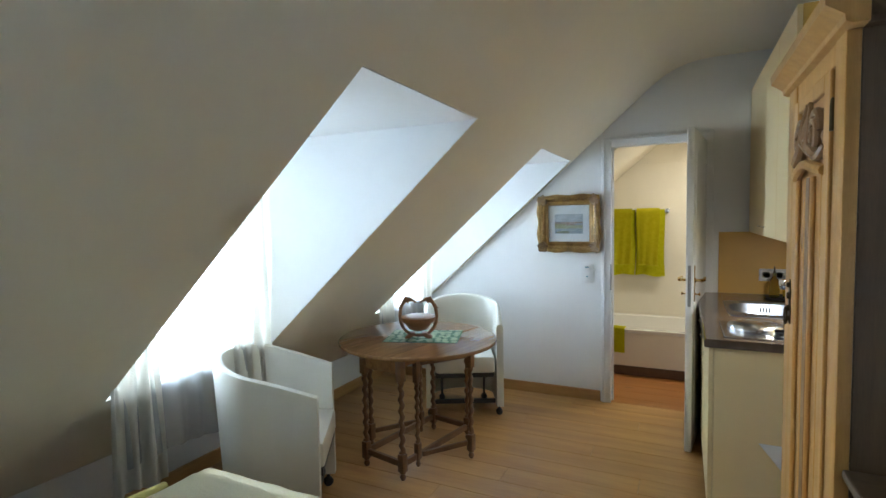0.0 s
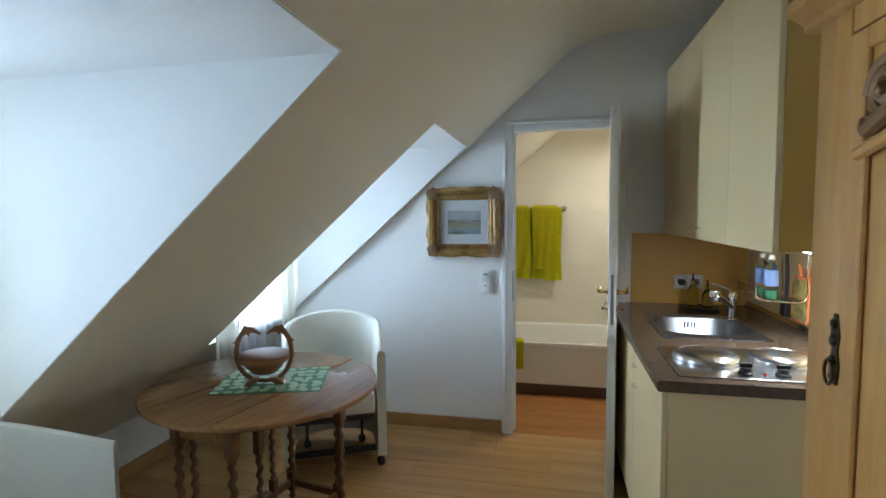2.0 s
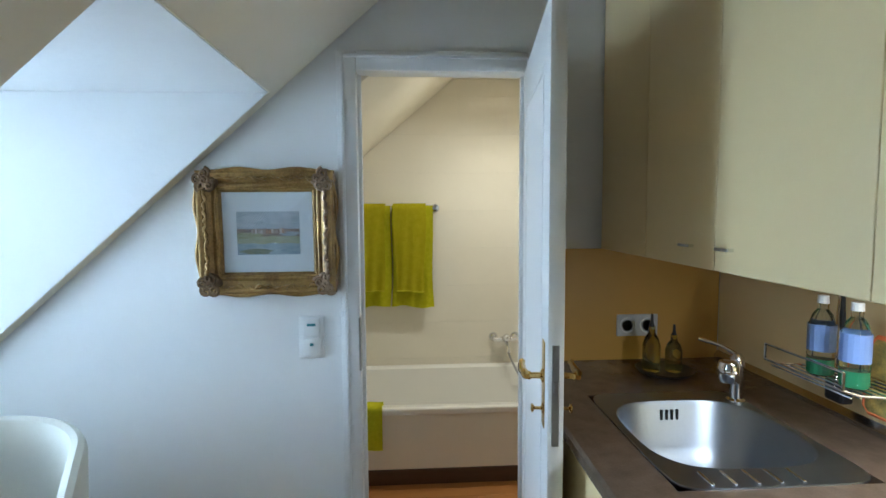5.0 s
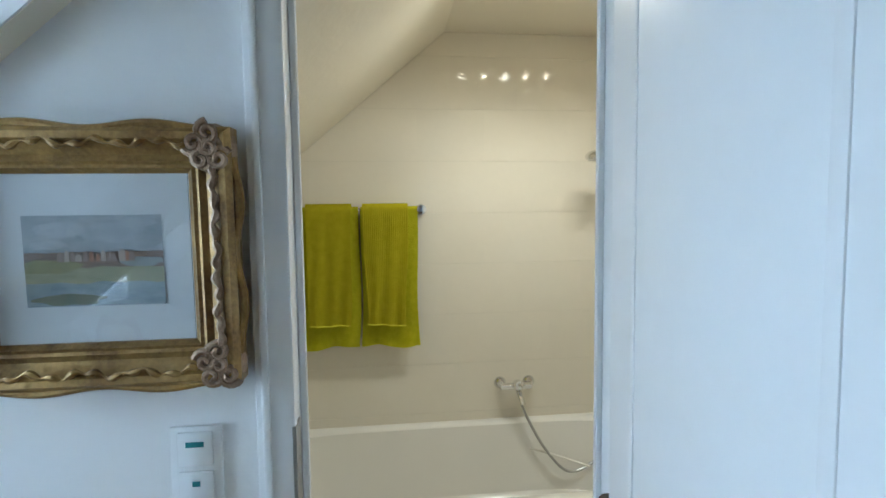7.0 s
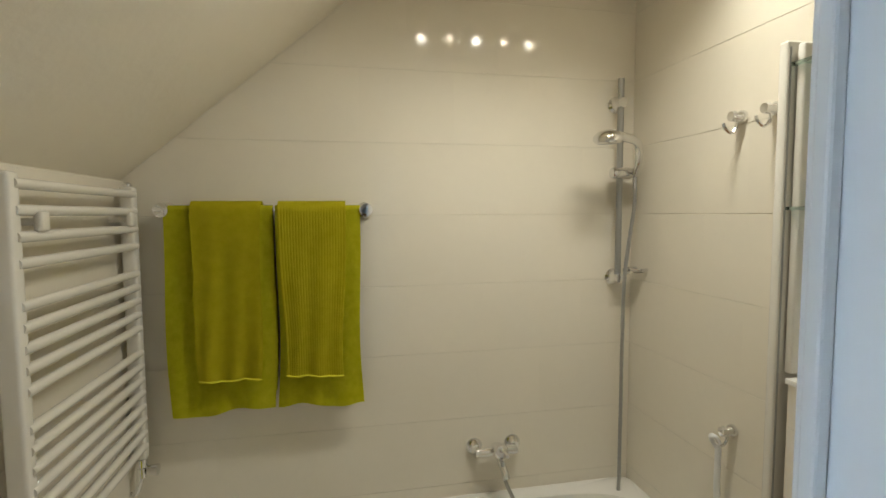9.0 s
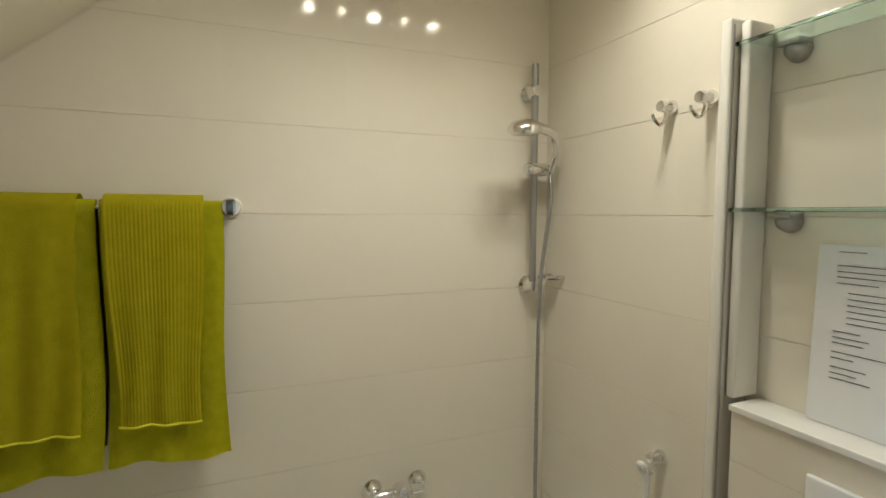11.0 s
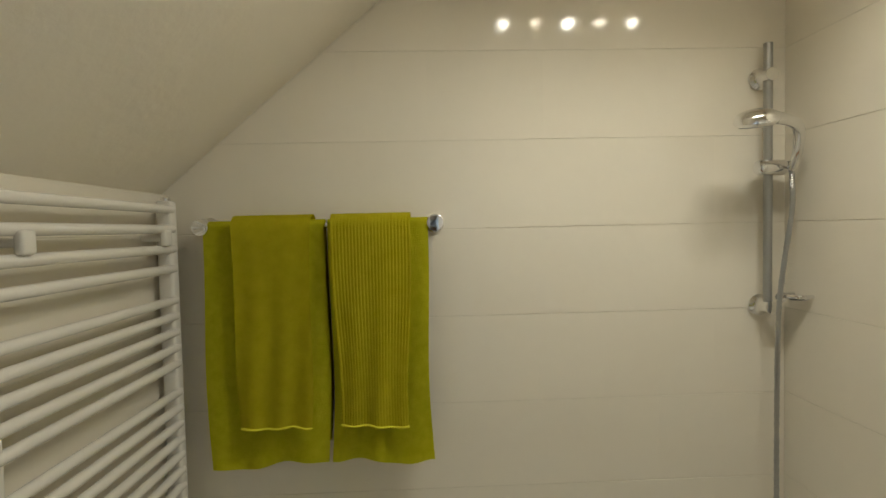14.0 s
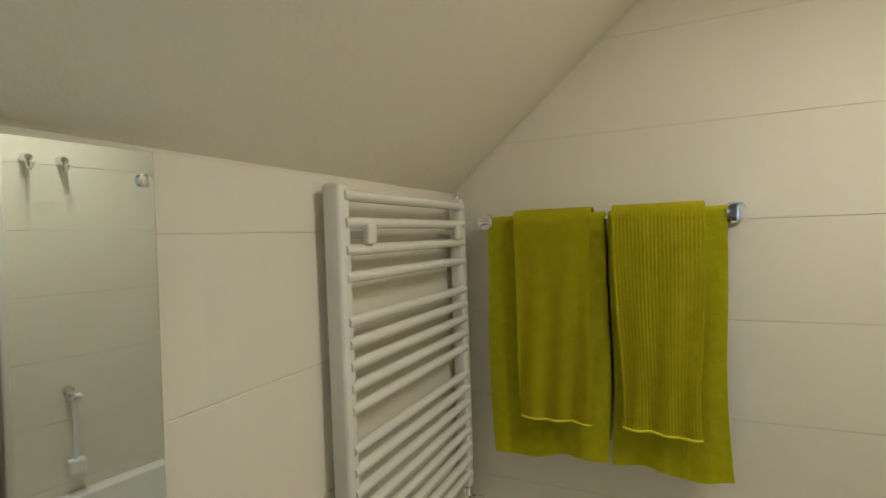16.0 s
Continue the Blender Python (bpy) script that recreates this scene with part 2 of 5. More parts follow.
def lathe(profile, seg=24, bm=None, m=None, closed=True):
    own = bmesh.new()
    rings = []
    for r, z in profile:
        rings.append([own.verts.new((r * math.cos(2 * math.pi * i / seg), r * math.sin(2 * math.pi * i / seg), z)) for i in range(seg)])
    for a, b in zip(rings, rings[1:]):
        for i in range(seg):
            own.faces.new((a[i], a[(i + 1) % seg], b[(i + 1) % seg], b[i]))
    if closed:
        if profile[0][0] > 1e-5:
            own.faces.new(rings[0][::-1])
        if profile[-1][0] > 1e-5:
            own.faces.new(rings[-1])
    bmesh.ops.remove_doubles(own, verts=own.verts[:], dist=1e-5)
    if m is not None:
        bmesh.ops.transform(own, matrix=m, verts=own.verts[:])
    return join(bm, own)


def tube(points, r, seg=10, bm=None, rad=None, closed=False):
    own = bmesh.new()
    P = [Vector(p) for p in points]
    n = len(P)
    rings = []
    up = Vector((0, 0, 1))
    prev = None
    for i, p in enumerate(P):
        if closed:
            d = P[(i + 1) % n] - P[i - 1]
        else:
            d = P[min(i + 1, n - 1)] - P[max(i - 1, 0)]
        d.normalize()
        if prev is None:
            a = d.cross(up)
            if a.length < 0.05:
                a = d.cross(Vector((1, 0, 0)))
        else:
            a = prev - d * prev.dot(d)
        a.normalize()
        prev = a
        b = d.cross(a)
        k = rad(i / max(n - 1, 1)) if rad else r
        rings.append([own.verts.new(p + a * (k * math.cos(2 * math.pi * j / seg)) + b * (k * math.sin(2 * math.pi * j / seg))) for j in range(seg)])
    pairs = list(zip(rings, rings[1:])) + ([(rings[-1], rings[0])] if closed else [])
    for a, b in pairs:
        for j in range(seg):
            own.faces.new((a[j], a[(j + 1) % seg], b[(j + 1) % seg], b[j]))
    if not closed:
        own.faces.new(rings[0][::-1])
        own.faces.new(rings[-1])
    return join(bm, own)


def curve(points, steps=8):
    """Catmull-Rom through the points."""
    P = [Vector(p) for p in points]
    P = [2 * P[0] - P[1]] + P + [2 * P[-1] - P[-2]]
    out = []
    for i in range(1, len(P) - 2):
        a, b, c, d = P[i - 1:i + 3]
        for k in range(steps):
            t = k / steps
            out.append(0.5 * ((2 * b) + (c - a) * t + (2 * a - 5 * b + 4 * c - d) * t * t + (3 * b - a - 3 * c + d) * t ** 3))
    out.append(P[-2])
    return out


def prism(outline, h0, h1, axis="y", bm=None, bevel=0.0):
    """A flat outline of (u, v) pairs, given thickness along an axis."""
    own = bmesh.new()
    put = {"y": lambda u, v, h: (u, h, v), "x": lambda u, v, h: (h, u, v), "z": lambda u, v, h: (u, v, h)}[axis]
    a = [own.verts.new(put(u, v, h0)) for u, v in outline]
    b = [own.verts.new(put(u, v, h1)) for u, v in outline]
    own.faces.new(a)
    own.faces.new(b[::-1])
    n = len(a)
    for i in range(n):
        own.faces.new((a[i], b[i], b[(i + 1) % n], a[(i + 1) % n]))
    bmesh.ops.recalc_face_normals(own, faces=own.faces)
    if bevel:
        bmesh.ops.bevel(own, geom=own.edges[:], offset=bevel, segments=2, affect="EDGES", profile=0.5)
    return join(bm, own)


def setting(name, bm, material, label="", category="", smooth=False):
    return tagged(part(name, bm, material, None, "", smooth), label, category, "", "structure")


def disc_x(x, y, z, r, depth, bm=None, seg=20, sign=-1):
    """A bevelled round plate on a wall of constant x."""
    prof = [(0, 0), (r, 0), (r, depth * 0.7), (r * 0.85, depth), (0, depth)]
    return lathe(prof, seg, bm, pose(x, y, z, 0, 90 * sign, 0))


def disc_y(x, y, z, r, depth, bm=None, seg=20):
    prof = [(0, 0), (r, 0), (r, depth * 0.7), (r * 0.85, depth), (0, depth)]
    return lathe(prof, seg, bm, pose(x, y, z, 90, 0, 0))


# ---- the setting ----
setting("floor", box(KNEE - 0.3, RIGHT + 0.15, REAR - 0.15, BACK + 0.15, -0.12, -0.02), GAP, "dark boards under the pine floor", "floor")

# sloped ceiling with the dormer openings, the added third included, as one solid plate
def slope_plate():
    x_top = slope_x(CEIL)
    xs = [KNEE - 0.1, slope_x(DORMERS[0][2]), slope_x(DORMERS[0][3]), x_top]
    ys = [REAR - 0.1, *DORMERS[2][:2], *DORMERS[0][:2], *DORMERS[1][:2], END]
    bm = bmesh.new()
    low = [[bm.verts.new((x, y, slope_z(x))) for y in ys] for x in xs]
    upp = [[bm.verts.new((x - 0.18, y, slope_z(x))) for y in ys] for x in xs]
    solid = lambda i, j: 0 <= i < 3 and 0 <= j < 7 and not (i == 1 and j in (1, 3, 5))
    for i in range(3):
        for j in range(7):
            if not solid(i, j):
                continue
            bm.faces.new((low[i][j], low[i + 1][j], low[i + 1][j + 1], low[i][j + 1]))
            bm.faces.new((upp[i][j], upp[i][j + 1], upp[i + 1][j + 1], upp[i + 1][j]))
            for di, dj, p, q in ((-1, 0, (i, j), (i, j + 1)), (1, 0, (i + 1, j), (i + 1, j + 1)), (0, -1, (i, j), (i + 1, j)), (0, 1, (i, j + 1), (i + 1, j + 1))):
                if not solid(i + di, j + dj):
                    bm.faces.new((low[p[0]][p[1]], low[q[0]][q[1]], upp[q[0]][q[1]], upp[p[0]][p[1]]))
    return bm


setting("ceiling_slope", slope_plate(), SLOPEPL, "sloping cream plaster ceiling with dormer openings", "ceiling")
# rounded turn from slope to flat ceiling, then the flat part
def ceiling_flat():
    bm = bmesh.new()
    x_top = slope_x(CEIL)
    prof = []
    for i in range(9):
        t = i / 8
        a, b, c = Vector((x_top - 0.16, slope_z(x_top - 0.16))), Vector((x_top, CEIL)), Vector((x_top + 0.24, CEIL))
        p = a * (1 - t) ** 2 + b * 2 * t * (1 - t) + c * t * t
        prof.append((p.x, p.y - 0.003))
    prof += [(RIGHT + 0.1, CEIL), (RIGHT + 0.1, CEIL + 0.12), (x_top, CEIL + 0.12)]
    return prism(prof, REAR - 0.1, END, "y", bm)


setting("ceiling", ceiling_flat(), SLOPEPL, "flat cream plaster ceiling above the kitchen side", "ceiling", True)
setting("wall_knee", box(KNEE - 0.12, KNEE, REAR, END, -0.02, slope_z(KNEE) - 0.004), PLASTER, "low white knee wall under the slope", "wall")
setting("wall_kitchen", box(RIGHT, RIGHT + 0.12, REAR, END, -0.02, CEIL), PLASTER, "white plaster wall behind the kitchenette", "wall")
setting("wall_rear", box(KNEE - 0.1, RIGHT + 0.1, REAR - 0.12, REAR, -0.02, CEIL), PLASTER, "white plaster wall at the far end of the bedroom", "wall")


def end_wall():
    """Wall between bedroom and bathroom, with the door opening."""
    bm = bmesh.new()
    d0, d1, dz = DOOR[0] - 0.03, DOOR[1] + 0.03, DOOR[2] + 0.03
    box(KNEE - 0.1, d0, END, BATH0 - 0.012, -0.02, CEIL + 0.1, 0, bm)
    box(d1, RIGHT + 0.12, END, BATH0 - 0.012, -0.02, CEIL + 0.1, 0, bm)
    box(d0, d1, END, BATH0 - 0.012, dz, CEIL + 0.1, 0, bm)
    return bm


setting("wall_end", end_wall(), PLASTER, "white plaster wall with the bathroom doorway", "wall")

# dormers, the added third too: cheeks, head, sill, and the window wall
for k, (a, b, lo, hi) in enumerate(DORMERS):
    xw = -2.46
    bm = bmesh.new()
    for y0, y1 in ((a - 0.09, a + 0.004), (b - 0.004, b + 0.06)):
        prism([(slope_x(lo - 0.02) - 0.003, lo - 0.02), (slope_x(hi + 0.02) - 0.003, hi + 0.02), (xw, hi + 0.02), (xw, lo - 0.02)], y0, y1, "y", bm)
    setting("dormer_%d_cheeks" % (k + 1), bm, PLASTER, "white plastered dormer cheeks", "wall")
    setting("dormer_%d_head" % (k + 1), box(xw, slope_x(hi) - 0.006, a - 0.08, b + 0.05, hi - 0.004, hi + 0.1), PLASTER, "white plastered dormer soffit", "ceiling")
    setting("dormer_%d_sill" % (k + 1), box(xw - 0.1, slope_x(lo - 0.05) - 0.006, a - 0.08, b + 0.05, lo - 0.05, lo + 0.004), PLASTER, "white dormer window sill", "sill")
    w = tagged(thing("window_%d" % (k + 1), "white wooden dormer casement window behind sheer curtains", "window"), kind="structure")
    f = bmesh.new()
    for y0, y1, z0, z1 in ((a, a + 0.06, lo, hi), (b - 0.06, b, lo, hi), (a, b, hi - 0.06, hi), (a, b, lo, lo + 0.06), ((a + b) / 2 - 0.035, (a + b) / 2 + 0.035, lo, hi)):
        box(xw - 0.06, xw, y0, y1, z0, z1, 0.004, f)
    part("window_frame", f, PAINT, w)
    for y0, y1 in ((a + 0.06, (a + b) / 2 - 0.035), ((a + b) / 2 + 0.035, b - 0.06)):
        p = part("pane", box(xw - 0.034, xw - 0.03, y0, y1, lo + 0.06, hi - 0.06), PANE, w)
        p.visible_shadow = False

# skirting
setting("baseboard_end", box(KNEE, -0.835, END - 0.018, END - 0.001, 0, 0.085, 0.004), BASEW, "pine skirting board", "skirting")
setting("baseboard_knee", box(KNEE + 0.001, KNEE + 0.018, REAR, END - 0.02, 0, 0.085, 0.004), BASEW, "pine skirting board", "skirting")


# door frame with moulded casing
def door_frame():
    w = tagged(thing("door_frame", "white lacquered door frame with moulded casing", "door frame"), kind="structure")
    d0, d1, dz = DOOR
    c = 0.068
    left = box(d0 - c, d0 + 0.002, END - 0.022, END + 0.001, 0, dz + c, 0.005)
    box(d0 - c + 0.012, d0 - c + 0.026, END - 0.028, END - 0.018, 0, dz + c - 0.012, 0.003, left)
    part("casing_side", left, PAINT, w, smooth=True)
    right = box(d1 - 0.002, d1 + c, END - 0.022, END + 0.001, 0, dz + c, 0.005)
    part("casing_side", right, PAINT, w, smooth=True)
    top = box(d0 + 0.003, d1 - 0.003, END - 0.0215, END + 0.001, dz - 0.002, dz + c, 0.005)
    box(d0 - c + 0.026, d1 + c - 0.026, END - 0.028, END - 0.018, dz + c - 0.026, dz + c - 0.012, 0.003, top)
    part("casing_head", top, PAINT, w, smooth=True)
    for x0, x1 in ((d0 - 0.029, d0), (d1, d1 + 0.029)):
        jb = box(x0, x1, END + 0.002, BATH0 + 0.005, 0, dz, 0.003)
        s = 1 if x0 < -0.5 else -1
        xx = x1 if s > 0 else x0
        box(min(xx, xx + s * 0.014), max(xx, xx + s * 0.014), END + 0.045, END + 0.06, 0, dz - 0.001, 0.003, jb)
        part("jamb", jb, PAINT, w)
    part("jamb_head", box(d0, d1, END + 0.002, BATH0 + 0.005, dz + 0.0005, dz + 0.029, 0.003), PAINT, w)
    for x0, x1 in ((d0 - 0.075, d0 - 0.001), (d1 + 0.001, d1 + 0.075)):
        part("casing_side", box(x0, x1, BATH0 - 0.001, BATH0 + 0.006, 0, dz + 0.07, 0.004), PAINT, w)
    part("strike_plate", box(d0 - 0.004, d0 + 0.0035, END - 0.0235, END + 0.024, 0.89, 1.09, 0.001), GREY, w, "grey steel strike plate")


door_frame()


def spindle_handle(w, s):
    """Brass lever set on one face of the leaf; s is the side."""
    y, z = -0.625, 1.055
    h = lathe([(0, 0), (0.017, 0), (0.017, 0.004), (0.008, 0.008), (0.008, 0.03), (0.012, 0.036), (0.008, 0.042), (0.007, 0.05), (0, 0.052)], 14, None, pose(s * 0.021, y, z, 0, 90 * s, 0))
    tube(curve([(s * 0.064, y - 0.012, z), (s * 0.068, y + 0.02, z + 0.004), (s * 0.068, y + 0.06, z - 0.002), (s * 0.066, y + 0.105, z + 0.004)]), 0.008, 10, h, rad=lambda t: 0.007 + 0.003 * abs(math.sin(t * 7)))
    ob = part("lever_handle", h, BRASS, w, "brass lever handle", True)
    k = lathe([(0, 0), (0.013, 0), (0.013, 0.003), (0.004, 0.006), (0.004, 0.022), (0.011, 0.026), (0.011, 0.03), (0, 0.032)], 12, None, pose(s * 0.021, y, z - 0.085, 0, 90 * s, 0))
    part("key_knob", k, BRASS, w, "small brass key knob", True)
    p = box(s * 0.0205 - 0.002, s * 0.0205 + 0.002, y - 0.02, y + 0.02, z - 0.13, z + 0.09, 0.0015)
    part("handle_plate", p, BRASS, w)
    return ob


def door_leaf():
    w = tagged(thing("door_1", "white lacquered panelled door standing open into the bedroom", "door", pose(DOOR[1] + 0.005, END - 0.022, 0.008, 0, 0, LEAF)), kind="structure")
    L, Hh, t = 0.69, 1.972, 0.02
    body = box(-t, t, -L, 0, 0, Hh, 0.004)
    part("leaf", body, PAINT, w, smooth=True)
    for s in (-1, 1):
        for z0, z1 in ((0.14, 1.84),):
            f = bmesh.new()
            for a, b, c, d in ((-L + 0.11, -L + 0.13, z0, z1), (-0.13, -0.11, z0, z1), (-L + 0.1295, -0.1295, z0, z0 + 0.02), (-L + 0.1295, -0.1295, z1 - 0.02, z1)):
                box(s * 0.0205 - 0.002, s * 0.0205 + 0.002, a, b, c, d, 0.0018, f)
            part("panel_moulding", f, PAINT, w, smooth=True)
        spindle_handle(w, s)
    part("lock_faceplate", box(-0.009, 0.009, -L - 0.002, -L + 0.01, 0.90, 1.15, 0.0015), GREY, w, "grey steel lock faceplate")
    part("latch", box(-0.006, 0.006, -L - 0.010, -L, 1.035, 1.062, 0.002), GREY, w)
    for z in (0.25, 1.74):
        part("hinge", lathe([(0, 0), (0.008, 0), (0.008, 0.075), (0.005, 0.085), (0, 0.087)], 12, None, pose(0.022, 0.012, z)), GREY, w, "steel hinge barrel", True)


door_leaf()


# ---- kitchenette ----
KX, KY0, KY1 = -0.162, 2.245, 3.765


def kitchen():
    # carcass units with cream fronts
    splits = [KY0 + 0.012, 2.86, 3.36, KY1 - 0.004]
    for i in range(3):
        a, b = splits[i], splits[i + 1]
        drawers = i == 2
        c = thing("base_cabinet", "cream kitchen drawer unit with ochre carcass" if drawers else "cream kitchen base unit with ochre side", "cabinet", pose(0, 0, 0), "kitchen base units")
        part("side_panel", box(KX + 0.04, RIGHT - 0.004, a + 0.0005, a + 0.018, 0.10, 0.864, 0.002), CREAM, c)
        part("side_panel", box(KX + 0.04, RIGHT - 0.004, b - 0.018, b - 0.0005, 0.10, 0.864, 0.002), CREAM, c)
        part("bottom_panel", box(KX + 0.04, RIGHT - 0.004, a + 0.0185, b - 0.0185, 0.10, 0.118), CREAM, c)
        part("back_panel", box(RIGHT - 0.012, RIGHT - 0.004, a + 0.0185, b - 0.0185, 0.1185, 0.864), CREAM, c)
        part("plinth", box(KX + 0.09, RIGHT - 0.01, a + 0.002, b - 0.002, 0.0, 0.0995), CREAM, c)
        if drawers:
            for j in range(5):
                z0 = 0.105 + j * 0.152
                d = part("drawer_front", box(KX + 0.019, KX + 0.038, a + 0.002, b - 0.002, z0, z0 + 0.148, 0.002), CREAM, c)
                part("handle", box(KX + 0.004, KX + 0.018, (a + b) / 2 - 0.045, (a + b) / 2 + 0.045, z0 + 0.115, z0 + 0.123, 0.002), CHROME, d, "small chrome bar handle")
        else:
            d = part("door", box(KX + 0.019, KX + 0.038, a + 0.002, b - 0.002, 0.105, 0.862, 0.002), CREAM, c)
            hb = box(KX + 0.002, KX + 0.018, b - 0.11, b - 0.055, 0.79, 0.798, 0.002)
            part("handle", hb, CHROME, d, "small chrome bar handle")
            part("handle", box(KX + 0.002, KX + 0.018, b - 0.11, b - 0.055, 0.70, 0.708, 0.002), CHROME, d)
    # worktop in four pieces round the sink cut-out
    wt = bmesh.new()
    ox = (KX, KX + 0.006, KX + 0.010)
    X1, HX0, HX1, HY0, HY1 = RIGHT - 0.02, -0.02, 0.43, 2.86, 3.40
    rects = []
    for z, inset in ((0.866, 0.006), (0.872, 0.0), (0.897, 0.0), (0.904, 0.008)):
        rects.append([wt.verts.new(p) for p in ((KX + inset, KY0, z), (X1, KY0, z), (X1, KY1, z), (KX + inset, KY1, z))])
    holes = [[wt.verts.new(p) for p in ((HX0, HY0, z), (HX1, HY0, z), (HX1, HY1, z), (HX0, HY1, z))] for z in (0.866, 0.904)]
    for a, b in list(zip(rects, rects[1:])) + [(holes[1], holes[0]), (rects[3], holes[1]), (holes[0], rects[0])]:
        for i in range(4):
            wt.faces.new((a[i], a[(i + 1) % 4], b[(i + 1) % 4], b[i]))
    tagged(part("worktop", wt, WORKTOP), "brown laminate kitchen worktop with rounded front edge", "worktop")
    tagged(part("wall_strip", prism([(RIGHT - 0.02, 0.866), (RIGHT - 0.006, 0.866), (RIGHT - 0.006, 0.935), (RIGHT - 0.02, 0.918)], KY0, KY1, "y"), STEEL), "thin steel edging strip along the worktop", "edging")
    # backsplashes
    setting("backsplash_end", box(-0.028, RIGHT - 0.008, END - 0.010, END - 0.002, 0.905, 1.335), GOLD, "ochre laminate backsplash on the end wall", "backsplash")
    setting("backsplash_side", box(RIGHT - 0.006, RIGHT - 0.001, KY0 - 0.25, END - 0.011, 0.905, 1.36), CREAM, "cream laminate backsplash along the kitchen wall", "backsplash")
    # sink
    s = thing("kitchen_sink", "stainless steel inset sink bowl with drainer grooves", "sink", pose(0.205, 3.13, 0.9045))
    def ring(a, b, z, p=3.2, n=40):
        return [(a * math.copysign(abs(math.cos(u)) ** (2 / p), math.cos(u)), b * math.copysign(abs(math.sin(u)) ** (2 / p), math.sin(u)), z) for u in [2 * math.pi * i / n for i in range(n)]]
    def loft(rings, cap=True):
        bm = bmesh.new()
        vs = [[bm.verts.new(p) for p in r] for r in rings]
        for a, b in zip(vs, vs[1:]):
            for i in range(len(a)):
                bm.faces.new((a[i], a[(i + 1) % len(a)], b[(i + 1) % len(b)], b[i]))
        if cap:
            bm.faces.new(vs[-1])
        return bm
    part("bowl", loft([ring(0.226, 0.272, 0.0, 9), ring(0.226, 0.272, 0.003, 9), ring(0.208, 0.20, 0.004), ring(0.203, 0.195, -0.004), ring(0.188, 0.180, -0.13), ring(0.15, 0.14, -0.175), ring(0.03, 0.03, -0.18)]), SINKST, s, smooth=True)
    part("drain", lathe([(0, 0), (0.028, 0), (0.03, 0.004), (0.018, 0.005), (0, 0.004)], 20, None, pose(0, 0, -0.179)), CHROME, s, "round chrome drain", True)
    for i in range(4):
        part("overflow_slot", box(-0.03 + i * 0.016, -0.024 + i * 0.016, 0.186, 0.192, -0.05, -0.02), CASTER, s, "dark overflow slot")
    for i in range(5):
        part("drainer_rib", box(-0.15 + i * 0.05, -0.142 + i * 0.05, -0.262, -0.206, 0.0035, 0.0065, 0.001), STEEL, s)
    # tap
    t = thing("kitchen_tap", "chrome single-lever kitchen tap with long spout", "tap", pose(0.40, 3.31, 0.909))
    part("body", lathe([(0, 0), (0.026, 0), (0.026, 0.006), (0.019, 0.012), (0.019, 0.10), (0.021, 0.105), (0.021, 0.13), (0.012, 0.145), (0, 0.147)], 20), CHROME, t, smooth=True)
    part("spout", tube(curve([(0, 0, 0.06), (-0.05, -0.06, 0.10), (-0.10, -0.12, 0.135), (-0.125, -0.15, 0.14)]), 0.013, 12), CHROME, t, smooth=True)
    part("spout_head", lathe([(0, 0), (0.018, 0), (0.024, 0.012), (0.027, 0.04), (0.022, 0.055), (0, 0.058)], 16, None, pose(-0.128, -0.154, 0.115)), CHROME, t, smooth=True)
    part("lever", tube(curve([(0, 0, 0.14), (-0.03, 0.03, 0.16), (-0.075, 0.075, 0.172)]), 0.006, 8), CHROME, t, smooth=True)
    # hob
    h = thing("hob", "stainless two-plate hob with domed steel covers", "hob", pose(0.20, 2.505, 0.9045))
    part("tray", prism([(-0.27, -0.21), (0.29, -0.21), (0.30, -0.20), (0.30, 0.18), (0.29, 0.19), (-0.27, 0.19), (-0.28, 0.18), (-0.28, -0.20)], 0, 0.006, "z", None, 0.002), STEEL, h)
    for x, y, r in ((-0.14, 0.01, 0.114), (0.118, 0.03, 0.102)):
        prof = [(r, 0.006), (r * 1.02, 0.012), (r * 1.0, 0.022), (r * 0.92, 0.032), (r * 0.84, 0.034), (r * 0.80, 0.031), (r * 0.76, 0.034), (r * 0.4, 0.037), (0, 0.038)]
        part("plate_cover", lathe(prof, 40, None, pose(x, y, 0)), STEEL, h, "low domed polished steel plate cover", True)
    for x in (-0.06, 0.055):
        kn = part("knob", lathe([(0, 0.006), (0.024, 0.006), (0.024, 0.012), (0.019, 0.016), (0.018, 0.03), (0, 0.032)], 18, None, pose(x, -0.155, 0)), CASTER, h, "black control knob", True)
        part("grip", box(x - 0.021, x + 0.021, -0.160, -0.150, 0.03, 0.044, 0.003), CASTER, kn)
    part("pilot_lamp", lathe([(0, 0.006), (0.007, 0.006), (0.005, 0.011), (0, 0.012)], 12, None, pose(0.0, -0.155, 0)), mat("red_lens", (0.5, 0.04, 0.03), 0.2), h, "small red indicator lamp", True)
    # wall cupboards
    UX, Z0, Z1 = 0.154, 1.335, 2.30
    ys = [2.21, 2.635, 3.045, 3.40, 3.762]
    for i in range(4):
        a, b = ys[i], ys[i + 1]
        c = thing("wall_cupboard", "cream laminate wall cupboard with ochre side", "cupboard", pose(0, 0, 0), "kitchen wall cupboards")
        part("body", box(UX + 0.02, RIGHT - 0.003, a + 0.0005, b - 0.0005, Z0 + 0.004, Z1, 0.0015), GOLD, c)
        d = part("door", box(UX, UX + 0.0185, a + 0.001, b - 0.001, Z0, Z1, 0.002), CREAM, c)
        yy = b - 0.05 if i % 2 == 0 else a + 0.05
